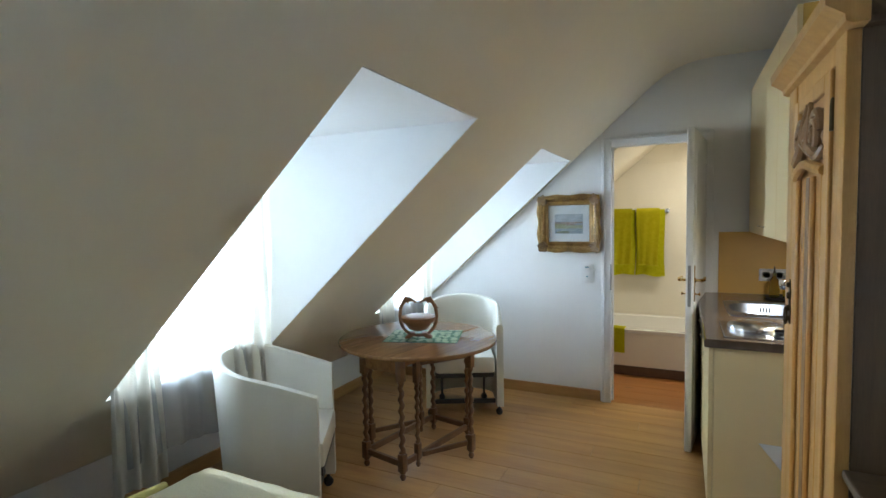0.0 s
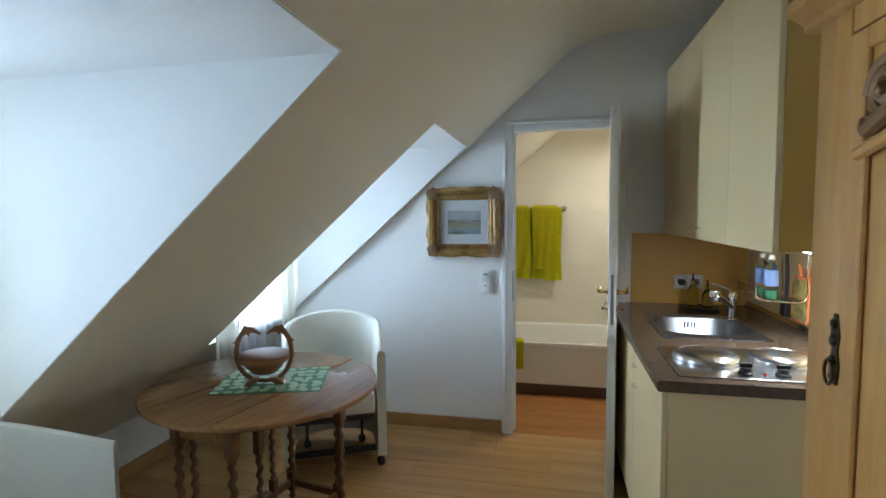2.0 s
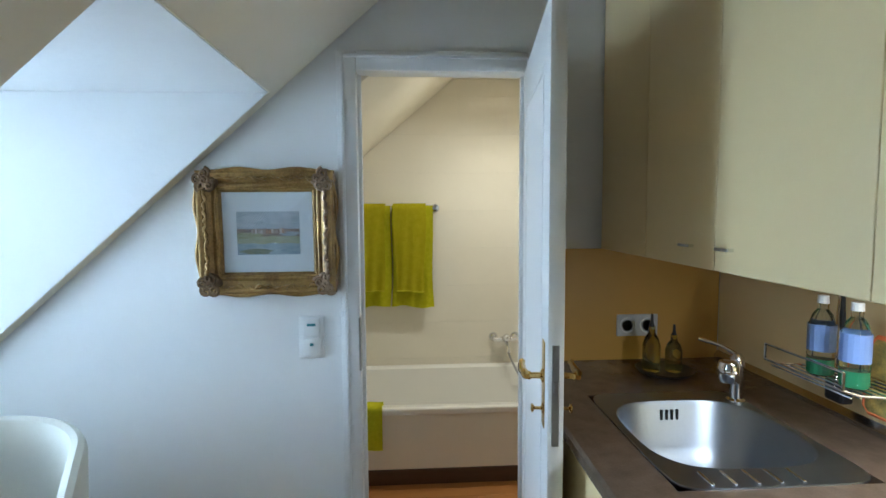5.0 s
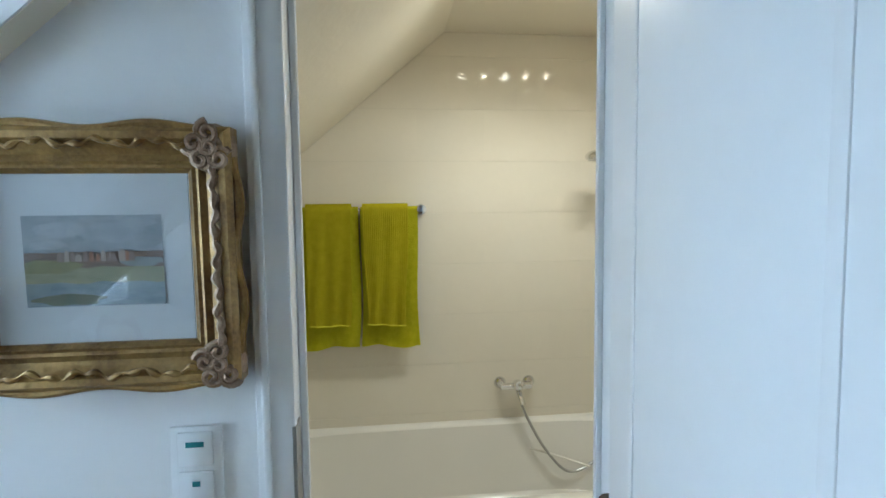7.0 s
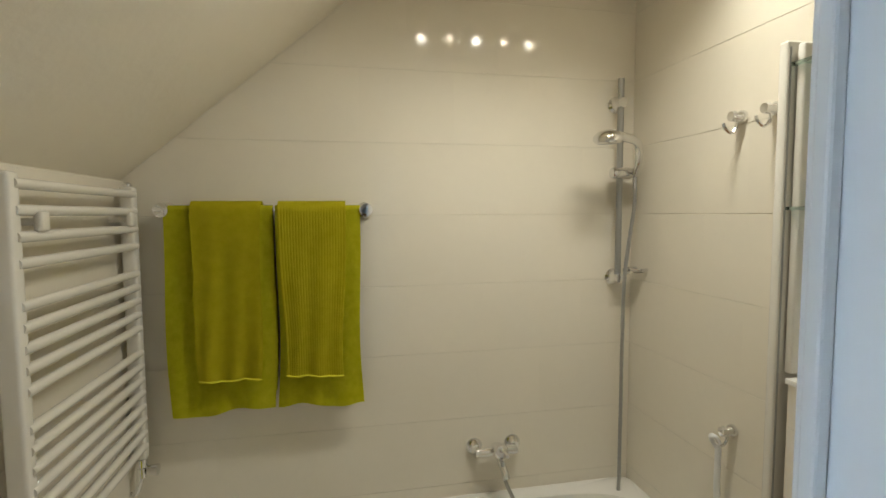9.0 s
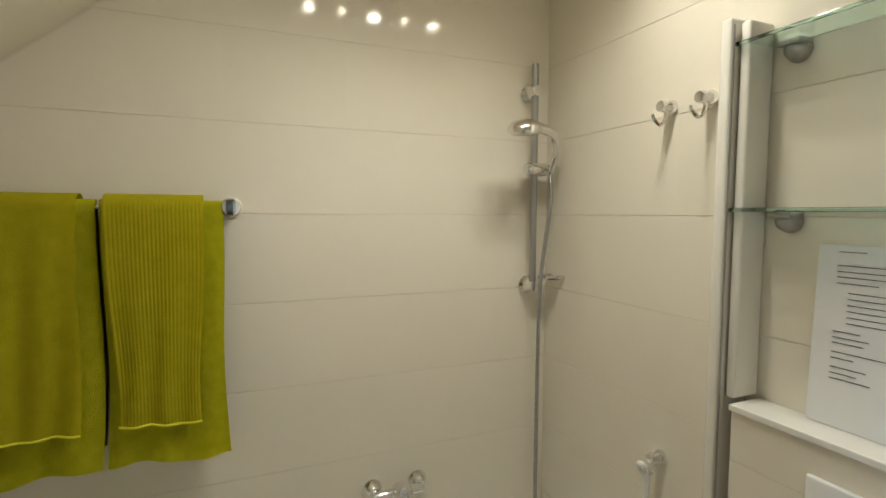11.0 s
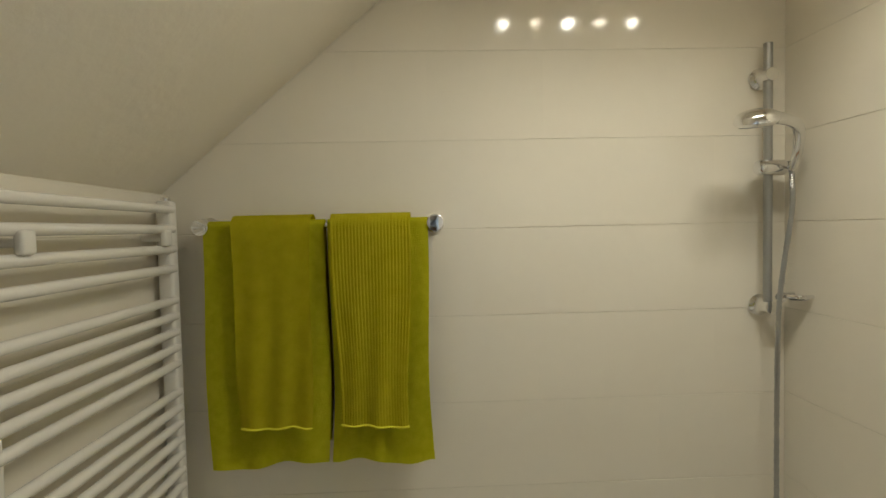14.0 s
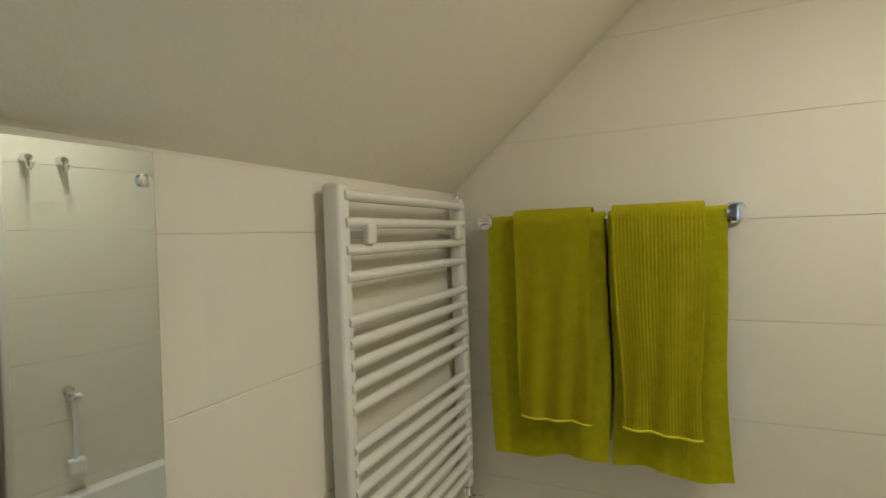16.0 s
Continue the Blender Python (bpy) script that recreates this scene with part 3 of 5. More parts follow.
        if i in (1, 2):
            yy = b - 0.05 if i == 1 else a + 0.11
            part("handle", box(UX - 0.018, UX - 0.001, yy - 0.025, yy + 0.025, Z0 + 0.05, Z0 + 0.058, 0.002), CHROME, d, "small chrome bar handle")
    lamp = thing("under_cupboard_lamp", "slim white fluorescent lamp under the wall cupboard", "lamp", pose(0, 0, 0))
    part("housing", box(0.33, 0.40, 2.26, 2.74, 1.3265, 1.3385, 0.002), PLASTIC, lamp)
    part("tube", box(0.345, 0.385, 2.28, 2.72, 1.3195, 1.3265, 0.002), TUBE, lamp, "glowing white tube")
    # rail with hanging things under the cupboards
    r = thing("utensil_rail", "chrome utensil rail mounted below the wall cupboards", "rail")
    part("rod", tube([(0.56, 2.30, 1.30), (0.56, 3.20, 1.30)], 0.006, 10), CHROME, r, smooth=True)
    for y in (2.36, 2.75, 3.14):
        part("bracket", tube([(0.56, y, 1.30), (0.60, y, 1.31), (0.622, y, 1.31)], 0.005, 8), CHROME, r)
    # wire shelf with bottles
    sh = thing("wire_shelf", "chrome wire dish shelf hung over the sink", "shelf", pose(0, 0, 0))
    for y in (2.90, 3.14):
        part("end_wire", tube(curve([(0.56, y, 1.295), (0.555, y, 1.20), (0.55, y, 1.08), (0.42, y, 1.075), (0.36, y, 1.09)]), 0.003, 6), CHROME, sh, smooth=True)
    for i in range(9):
        x = 0.38 + i * 0.021
        part("wire", tube([(x, 2.90, 1.073), (x, 3.14, 1.073)], 0.0022, 6), CHROME, sh)
    for z in (1.09, 1.13):
        part("rim_wire", tube([(0.36, 2.90, z), (0.36, 3.14, z)], 0.003, 6), CHROME, sh)
    part("rim_wire", tube([(0.36, 2.90, 1.13), (0.36, 2.90, 1.09)], 0.003, 6), CHROME, sh)
    part("rim_wire", tube([(0.36, 3.14, 1.13), (0.36, 3.14, 1.09)], 0.003, 6), CHROME, sh)
    b1 = thing("detergent_bottle", "clear plastic bottle with blue label and green liquid", "bottle", pose(0.44, 2.96, 1.0755))
    part("bottle", lathe([(0, 0), (0.027, 0), (0.029, 0.01), (0.029, 0.12), (0.02, 0.15), (0.012, 0.16), (0.012, 0.175), (0, 0.176)], 18), glass_mat("clear_plastic", (0.9, 0.95, 0.95), 0.1, 1.3), b1, smooth=True)
    part("liquid", lathe([(0, 0.003), (0.025, 0.003), (0.025, 0.04), (0, 0.04)], 18), GREENLIQ, b1, "green washing-up liquid")
    part("label", lathe([(0.0298, 0.06), (0.0298, 0.125)], 18, closed=False), BLUE, b1, "blue printed label")
    part("cap", lathe([(0, 0.176), (0.013, 0.176), (0.012, 0.195), (0, 0.197)], 14), PLASTIC, b1, "white cap")
    copy_thing(b1, pose(0.44, 3.055, 1.0755))
    # olive bottles on a tray
    tr = tagged(part("tray", lathe([(0, 0), (0.085, 0), (0.10, 0.012), (0.097, 0.014), (0.083, 0.004), (0, 0.004)], 28, None, pose(0.33, 3.60, 0.905)), CASTER, smooth=True), "round dark tray on the worktop", "tray")
    bo = thing("oil_bottle", "olive green glass oil bottle with steel pourer", "bottle", pose(0.288, 3.615, 0.9095) @ Matrix.Diagonal((0.95, 0.95, 0.9, 1)), "oil and vinegar bottles")
    part("glass", lathe([(0, 0), (0.030, 0), (0.032, 0.01), (0.032, 0.10), (0.024, 0.13), (0.012, 0.15), (0.012, 0.175), (0, 0.176)], 18), OLIVE, bo, smooth=True)
    part("pourer", lathe([(0, 0.176), (0.011, 0.176), (0.006, 0.19), (0.004, 0.225), (0, 0.226)], 12), CASTER, bo, "dark pourer")
    copy_thing(bo, pose(0.362, 3.60, 0.9095) @ Matrix.Diagonal((0.95, 0.95, 0.82, 1)))
    # sockets
    so = thing("double_socket", "white double wall socket on the ochre backsplash", "socket", pose(0.297, END - 0.011, 1.040))
    part("frame", box(-0.08, 0.08, -0.010, 0, -0.042, 0.042, 0.004), SOCKETC, so)
    for x in (-0.04, 0.04):
        part("insert", lathe([(0.031, 0), (0.029, 0.003), (0.022, 0.002), (0.020, -0.006), (0, -0.006)], 24, None, pose(x, -0.010, 0, 90, 0, 0)), PLASTIC, so, "round recessed socket insert", True)
        for dx in (-0.009, 0.009):
            part("hole", lathe([(0, 0), (0.0028, 0), (0, 0.0006)], 8, None, pose(x + dx, -0.0045, 0, 90, 0, 0)), CASTER, so)
    # pot holder
    ph = thing("pot_holder", "orange-edged quilted pot holder hanging from the rail", "pot holder", pose(0.575, 2.99, 0.975))
    out = [(-0.075 + 0.012, 0), (0.075 - 0.012, 0), (0.075, 0.012), (0.075, 0.15), (0.05, 0.19), (-0.05, 0.19), (-0.075, 0.15), (-0.075, 0.012)]
    part("cloth", prism(out, -0.007, 0.007, "x", None, 0.003), mat("printed_cloth", (0.03, 0.09, 0.05), 0.9, colour2=(0.62, 0.42, 0.10), scale=30, bump=0.3, bscale=120), ph, "leaf-patterned cloth face", True)
    part("binding", tube([(0, u, v) for u, v in out], 0.008, 8, closed=True), ORANGE, ph, "orange fabric binding", True)
    part("loop", tube(curve([(0, 0, 0.19), (-0.005, 0.012, 0.225), (-0.015, 0, 0.255), (-0.008, -0.012, 0.225), (0, 0, 0.19)]), 0.003, 6), ORANGE, ph)
    copy_thing(ph, pose(0.598, 2.972, 0.968, 0, 0, 5))
    # white cloth corner hanging at the end of the units
    cl = prism([(0.055, 0.455), (0.30, 0.455), (0.30, 0.23), (0.15, 0.335)], KY0 + 0.003, KY0 + 0.010, "y", None, 0.002)
    tagged(part("dish_cloth", cl, PAPER), "white cloth hanging on the end of the kitchen unit", "cloth")
    # brush hanging on the wall
    br = thing("dish_brush", "black dish brush hanging on the rail", "brush", pose(0.585, 3.16, 0.96))
    part("handle", tube(curve([(0, 0, 0.08), (0.002, 0, 0.20), (-0.004, 0, 0.30)]), 0.008, 8), CASTER, br, smooth=True)
    part("head", box(-0.016, 0.02, -0.03, 0.03, 0.0, 0.085, 0.008), CASTER, br)


kitchen()


# ---- wardrobe ----
def wardrobe():
    X, Y0, Y1, H = 0.068, 1.12, 1.775, 1.865
    w = thing("wardrobe", "golden oak wardrobe with carved single door and cornice", "wardrobe", pose(0, 0, 0))
    XB = RIGHT - 0.03
    # sides far darker than the golden front: their shade is in the colour
    part("side_panel", box(X + 0.03, XB, Y0, Y0 + 0.02, 0.08, H), OAKS, w, "oak side panel, its shade put into the dark brown")
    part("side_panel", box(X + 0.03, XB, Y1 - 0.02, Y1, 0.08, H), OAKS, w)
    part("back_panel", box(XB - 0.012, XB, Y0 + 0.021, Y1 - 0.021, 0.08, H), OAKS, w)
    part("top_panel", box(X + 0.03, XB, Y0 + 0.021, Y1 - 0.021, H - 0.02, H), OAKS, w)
    for a, b in ((Y0 - 0.004, Y0 + 0.085), (Y1 - 0.115, Y1 + 0.004)):
        p = box(X, X + 0.029, a, b, 0.0, H, 0.004)
        part("corner_post", p, OAK, w, smooth=True)
    part("plinth", box(X + 0.004, X + 0.03, Y0 + 0.0855, Y1 - 0.1155, 0.0, 0.13, 0.003), OAK, w)
    part("top_rail", box(X + 0.004, X + 0.03, Y0 + 0.0855, Y1 - 0.1155, 1.815, H, 0.003), OAK, w)
    # cornice, stepped, along front and sides
    prof = [(0, 0), (-0.012, 0.006), (-0.014, 0.02), (-0.03, 0.032), (-0.048, 0.044), (-0.05, 0.07), (-0.03, 0.075), (0.03, 0.075), (0.03, 0)]
    c = prism([(X + u, H + v) for u, v in prof], Y0 - 0.05, Y1 + 0.05, "y")
    part("cornice", c, OAK, w, "stepped oak cornice", True)
    # side cornices take the same oak darkened for shade
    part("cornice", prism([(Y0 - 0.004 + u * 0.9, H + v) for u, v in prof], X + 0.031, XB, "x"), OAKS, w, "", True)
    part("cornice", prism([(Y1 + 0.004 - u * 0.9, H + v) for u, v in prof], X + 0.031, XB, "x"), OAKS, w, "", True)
    # door
    a, b, z0, z1 = Y0 + 0.089, Y1 - 0.119, 0.135, 1.81
    d = part("door", box(X + 0.006, X + 0.028, a, b, z0, z1, 0.003), OAK, w, "carved oak door with raised stiles")
    # raised stiles and mouldings round two tall panels
    for y0, y1 in ((a + 0.004, a + 0.065), (b - 0.065, b - 0.004)):
        part("stile", box(X - 0.006, X + 0.0065, y0, y1, z0 + 0.004, z1 - 0.004, 0.004), OAK, d)
    part("rail", box(X - 0.0055, X + 0.0065, a + 0.066, b - 0.066, z0 + 0.004, z0 + 0.12, 0.004), OAK, d)
    part("rail", box(X - 0.0055, X + 0.0065, a + 0.066, b - 0.066, z1 - 0.045, z1 - 0.004, 0.004), OAK, d)
    mid = (a + b) / 2
    part("muntin", box(X - 0.007, X + 0.0065, mid - 0.024, mid + 0.024, z0 + 0.121, 1.565, 0.005), OAKD, d)
    for y in (a + 0.068, mid - 0.034, mid + 0.034, b - 0.068):
        part("bead", tube([(X + 0.0, y, z0 + 0.125), (X + 0.0, y, 1.565)], 0.0075, 8), OAK, d, "", True)
    ar = tube(curve([(X - 0.004, a + 0.05, 1.572), (X - 0.012, mid - 0.10, 1.585), (X - 0.014, mid, 1.60), (X - 0.012, mid + 0.10, 1.585), (X - 0.004, b - 0.05, 1.572)]), 0.014, 8)
    part("arched_moulding", ar, OAK, d, "", True)
    # carving: mirrored scrolls with a shell between
    cv = bmesh.new()
    for s in (-1, 1):
        sp = []
        for i in range(40):
            u = i / 39
            r = 0.052 * (1 - u) + 0.008
            th = u * 4.4 * math.pi
            sp.append((X - 0.004 - 0.012 * u, mid + s * (0.085 + r * math.cos(th)), 1.675 + r * math.sin(th)))
        tube(sp, 0.010, 8, cv, rad=lambda t: 0.013 - 0.005 * t)
        tube(curve([(X - 0.004, mid + s * 0.165, 1.635), (X - 0.01, mid + s * 0.14, 1.612), (X - 0.012, mid + s * 0.10, 1.625), (X - 0.012, mid + s * 0.05, 1.65), (X - 0.01, mid + s * 0.04, 1.72), (X - 0.006, mid + s * 0.012, 1.765)]), 0.012, 8, cv, rad=lambda t: 0.007 + 0.010 * math.sin(math.pi * min(1, t * 1.1)))
        for q in range(4):
            lathe([(0.016, 0), (0.013, 0.008), (0, 0.012)], 12, cv, pose(X + 0.004, mid + s * (0.160 - 0.018 * q), 1.63 + 0.03 * q, 0, -90, 0))
    for q in range(5):
        th = radians(-50 + 25 * q)
        tube([(X - 0.002, mid, 1.63), (X - 0.016, mid + 0.035 * math.sin(th), 1.63 + 0.05 * math.cos(th)), (X - 0.004, mid + 0.06 * math.sin(th), 1.63 + 0.095 * math.cos(th))], 0.011, 8, cv)
    part("carving", cv, OAKD, d, "dark carved scroll and shell ornament", True)
    # escutcheon with key and drop
    e = bmesh.new()
    zz = 1.18
    yy = b - 0.008
    prism([(yy - 0.012, zz - 0.07), (yy + 0.012, zz - 0.07), (yy + 0.018, zz - 0.03), (yy + 0.010, zz), (yy + 0.016, zz + 0.03), (yy + 0.006, zz + 0.075), (yy - 0.006, zz + 0.075), (yy - 0.016, zz + 0.03), (yy - 0.010, zz), (yy - 0.018, zz - 0.03)], X - 0.010, X - 0.005, "x", e, 0.001)
    for dz, r in ((0.055, 0.010), (0.02, 0.012), (-0.02, 0.011), (-0.055, 0.010)):
        lathe([(r, 0), (r * 0.8, 0.007), (0, 0.010)], 12, e, pose(X - 0.009, yy, zz + dz, 0, -90, 0))
    esc = part("escutcheon", e, IRON, d, "ornate dark brass keyhole plate", True)
    part("drop_handle", tube([(X - 0.018, yy + 0.016 * math.cos(u), zz - 0.045 + 0.026 * math.sin(u)) for u in [2 * math.pi * i / 18 for i in range(18)]], 0.0035, 8, closed=True), IRON, esc, "", True)
    for z in (1.66, 0.35):
        part("hinge", lathe([(0, 0), (0.006, 0), (0.006, 0.06), (0.004, 0.075), (0, 0.08)], 10, None, pose(X - 0.002, a - 0.002, z)), IRON, d, "", True)


wardrobe()


# small dark cabinet with turned knobs between wardrobe and bed
def side_chest():
    c = thing("side_chest", "low dark wooden chest with round turned knobs beside the wardrobe", "chest", pose(0, 0, 0))
    X0, X1, Y0, Y1 = 0.10, RIGHT - 0.02, 0.62, 1.10
    part("body", box(X0, X1, Y0, Y1, 0.04, 0.86, 0.006), OAKS, c)
    part("top", box(X0 - 0.02, X1, Y0 - 0.02, Y1 + 0.008, 0.862, 0.885, 0.006), OAKS, c)
    for y in (Y0 + 0.04, Y1 - 0.04):
        for x in (X0 + 0.03, X1 - 0.05):
            part("foot", lathe([(0, 0), (0.018, 0), (0.024, 0.02), (0.016, 0.04), (0, 0.041)], 14, None, pose(x, y, 0)), OAKS, c, "", True)
    for z in (0.66, 0.40, 0.14):
        d = part("drawer_front", box(X0 - 0.012, X0 - 0.001, Y0 + 0.02, Y1 - 0.02, z - 0.08, z + 0.12, 0.004), OAKS, c)
        for y in (Y0 + 0.10, Y1 - 0.06):
            part("knob", lathe([(0, 0), (0.010, 0), (0.008, 0.012), (0.022, 0.024), (0.022, 0.034), (0.012, 0.042), (0, 0.043)], 16, None, pose(X0 - 0.012, y, z + 0.02, 0, -90, 0)), OAKD, d, "turned wooden knob", True)


side_chest()


# ---- living corner ----
def frustum_leg(profile_twist, r, m, bm):
    """Barley-twist shaft between z0 and z1."""
    z0, z1, turns = profile_twist
    own = bmesh.new()
    seg, n = 12, 48
    rings = []
    for i in range(n + 1):
        z = z0 + (z1 - z0) * i / n
        th = 2 * math.pi * turns * i / n
        rings.append([own.verts.new((0.005 * math.cos(th) + r * math.cos(2 * math.pi * j / seg), 0.005 * math.sin(th) + r * math.sin(2 * math.pi * j / seg), z)) for j in range(seg)])
    for a, b in zip(rings, rings[1:]):
        for j in range(seg):
            own.faces.new((a[j], a[(j + 1) % seg], b[(j + 1) % seg], b[j]))
    own.faces.new(rings[0][::-1])
    own.faces.new(rings[-1])
    return moved(own, m, bm)


def leg_mesh(top):
    bm = bmesh.new()
    lathe([(0, 0), (0.010, 0), (0.019, 0.018), (0.012, 0.036), (0.019, 0.044), (0.019, 0.05)], 14, bm)
    box(-0.0205, 0.0205, -0.0205, 0.0205, 0.05, 0.15, 0.003, bm)
    lathe([(0.012, 0.15), (0.020, 0.158), (0.014, 0.168)], 14, bm)
    frustum_leg((0.16, top - 0.16, 6.0), 0.015, pose(0, 0, 0), bm)
    lathe([(0.014, top - 0.168), (0.020, top - 0.158), (0.012, top - 0.15)], 14, bm)
    box(-0.0205, 0.0205, -0.0205, 0.0205, top - 0.15, top, 0.003, bm)
    return bm


def table():
    t = thing("gateleg_table", "dark oak gate-leg table with barley-twist legs and oval top", "table", pose(-1.74, 2.43, 0, 0, 0, -12))
    top = 0.715
    a, b = 0.495, 0.475
    # top: centre board and two drop leaves, rounded rim
    cuts = (-0.5, -0.165, 0.165, 0.5)
    for k in range(3):
        x0, x1 = max(cuts[k], -a) + 0.0008, min(cuts[k + 1], a) - 0.0008
        out = []
        n = 26
        for i in range(n + 1):
            x = x0 + (x1 - x0) * (0.5 - 0.5 * math.cos(math.pi * i / n))
            out.append((x, b * math.sqrt(max(0, 1 - (x / a) ** 2))))
        out = out + [(x, -y) for x, y in reversed(out)]
        clean = [out[0]]
        for p in out[1:]:
            if (Vector(p) - Vector(clean[-1])).length > 0.002 and (Vector(p) - Vector(clean[0])).length > 0.002:
                clean.append(p)
        part("top_board" if k == 1 else "drop_leaf", prism(clean, top, top + 0.022, "z", None, 0.005), TABLEW, t, "", True)
    lm = None
    for x in (-0.145, 0.145):
        for y in (-0.32, 0.32):
            o = part("leg", leg_mesh(top - 0.001), LEGW, t, "", True)
            o.location = (x, y, 0)
    for x, y in ((0.31, 0.12), (-0.31, -0.12)):
        o = part("gate_leg", leg_mesh(top - 0.001), LEGW, t, "", True)
        o.location = (x, y, 0)
        s = 1 if x > 0 else -1
        for z in (0.10, 0.64):
            p, q = Vector((s * 0.166, -s * 0.17, z)), Vector((x - s * 0.015, y - s * 0.02, z))
            d = (q - p)
            own = box(-d.length / 2, d.length / 2, -0.010, 0.010, -0.014, 0.014, 0.003)
            part("gate_rail", moved(own, Matrix.Translation((p + q) / 2) @ Matrix.Rotation(math.atan2(d.y, d.x), 4, "Z")), LEGW, t)
        o = part("gate_post", leg_mesh(top - 0.03), LEGW, t, "", True)
        o.location = (s * 0.148, -s * 0.19, 0.028)
        o.scale = (0.8, 0.8, 0.93)
    for y in (-0.32, 0.32):
        part("apron", box(-0.124, 0.124, y - 0.010, y + 0.010, top - 0.115, top - 0.001, 0.002), TABLEW, t)
        part("stretcher", box(-0.124, 0.124, y - 0.011, y + 0.011, 0.075, 0.11, 0.003), LEGW, t)
    for x in (-0.145, 0.145):
        part("apron", box(x - 0.009, x + 0.009, -0.299, 0.299, top - 0.07, top - 0.001, 0.002), TABLEW, t)
        part("stretcher", box(x - 0.011, x + 0.011, -0.299, 0.299, 0.075, 0.11, 0.003), LEGW, t)
    TOP = top + 0.022
    # placemat, printed with overlapping pale leaves
    gm = mat("printed_green_mat", (0.02, 0.13, 0.07), 0.6, colour2=(0.10, 0.34, 0.16), scale=18)
    lm = mat("pale_leaf_print", (0.26, 0.48, 0.26), 0.6, colour2=(0.60, 0.76, 0.50), scale=22)
    pm = thing("placemat", "green leaf-patterned placemat lying on the table", "placemat", pose(-1.705, 2.455, TOP, 0, 0, 17))
    part("cloth", box(-0.225, 0.225, -0.165, 0.165, 0, 0.0025, 0.001), gm, pm)
    rr = random.Random(4)
    lv = bmesh.new()
    k = 0
    for i in range(9):
        for j in range(7):
            x, y = -0.20 + i * 0.05 + rr.uniform(-0.01, 0.01), -0.14 + j * 0.047 + rr.uniform(-0.01, 0.01)
            th, r = rr.uniform(0, 6.28), rr.uniform(0.018, 0.026)
            k += 1
            z = 0.0027 + 0.00003 * k
            pts = []
            for q in range(12):
                u = 2 * math.pi * q / 12
                px, py = r * 1.15 * math.cos(u), r * 0.8 * math.sin(u)
                xx, yy = x + px * math.cos(th) - py * math.sin(th), y + px * math.sin(th) + py * math.cos(th)
                pts.append(lv.verts.new((min(max(xx, -0.222), 0.222), min(max(yy, -0.162), 0.162), z)))
            try:
                lv.faces.new(pts)
            except ValueError:
                pass
    part("leaf_print", lv, lm, pm, "pale green printed leaves")
    # basket of carved wood: oval hoop with two facing dolphins, bowl, feet
    bk = thing("wooden_basket", "carved wooden fruit basket with dolphin-shaped handle on the placemat", "basket", pose(-1.715, 2.40, TOP + 0.006, 0, 0, 22))
    bowl = lathe([(0.035, 0.045), (0.055, 0.052), (0.082, 0.085), (0.098, 0.118), (0.104, 0.128), (0.098, 0.129), (0.090, 0.118), (0.075, 0.085), (0.05, 0.058), (0, 0.055)], 32)
    part("bowl", bowl, BASKETW, bk, "slatted wooden bowl", True)
    part("band", lathe([(0.101, 0.104), (0.106, 0.104), (0.109, 0.128), (0.104, 0.13)], 32), BASKETW, bk, "", True)
    hoop = bmesh.new()
    for s in (-1, 1):
        tube(curve([(0, 0, 0.012), (s * 0.05, 0, 0.02), (s * 0.095, 0, 0.06), (s * 0.112, 0, 0.12), (s * 0.108, 0, 0.175), (s * 0.098, 0, 0.205)], 8), 0.009, 8, hoop, rad=lambda t: 0.009 + 0.002 * t)
    part("hoop", hoop, BASKETW, bk, "", True)
    for s in (-1, 1):
        out = [(0.006, 0.215), (0.022, 0.228), (0.045, 0.246), (0.068, 0.248), (0.078, 0.256), (0.084, 0.243), (0.098, 0.222), (0.108, 0.195), (0.128, 0.18), (0.112, 0.178), (0.104, 0.168), (0.096, 0.185), (0.085, 0.205), (0.07, 0.218), (0.060, 0.205), (0.055, 0.222), (0.035, 0.222), (0.018, 0.213)]
        part("dolphin", prism([(s * u, v) for u, v in out], -0.009, 0.009, "y", None, 0.003), BASKETW, bk, "carved dolphin handle", True)
        part("foot", prism([(s * 0.02, 0.03), (s * 0.05, 0.032), (s * 0.075, 0.012), (s * 0.085, -0.003), (s * 0.055, -0.003), (s * 0.035, 0.008)], -0.03, 0.03, "y", None, 0.004), BASKETW, bk, "", True)


table()


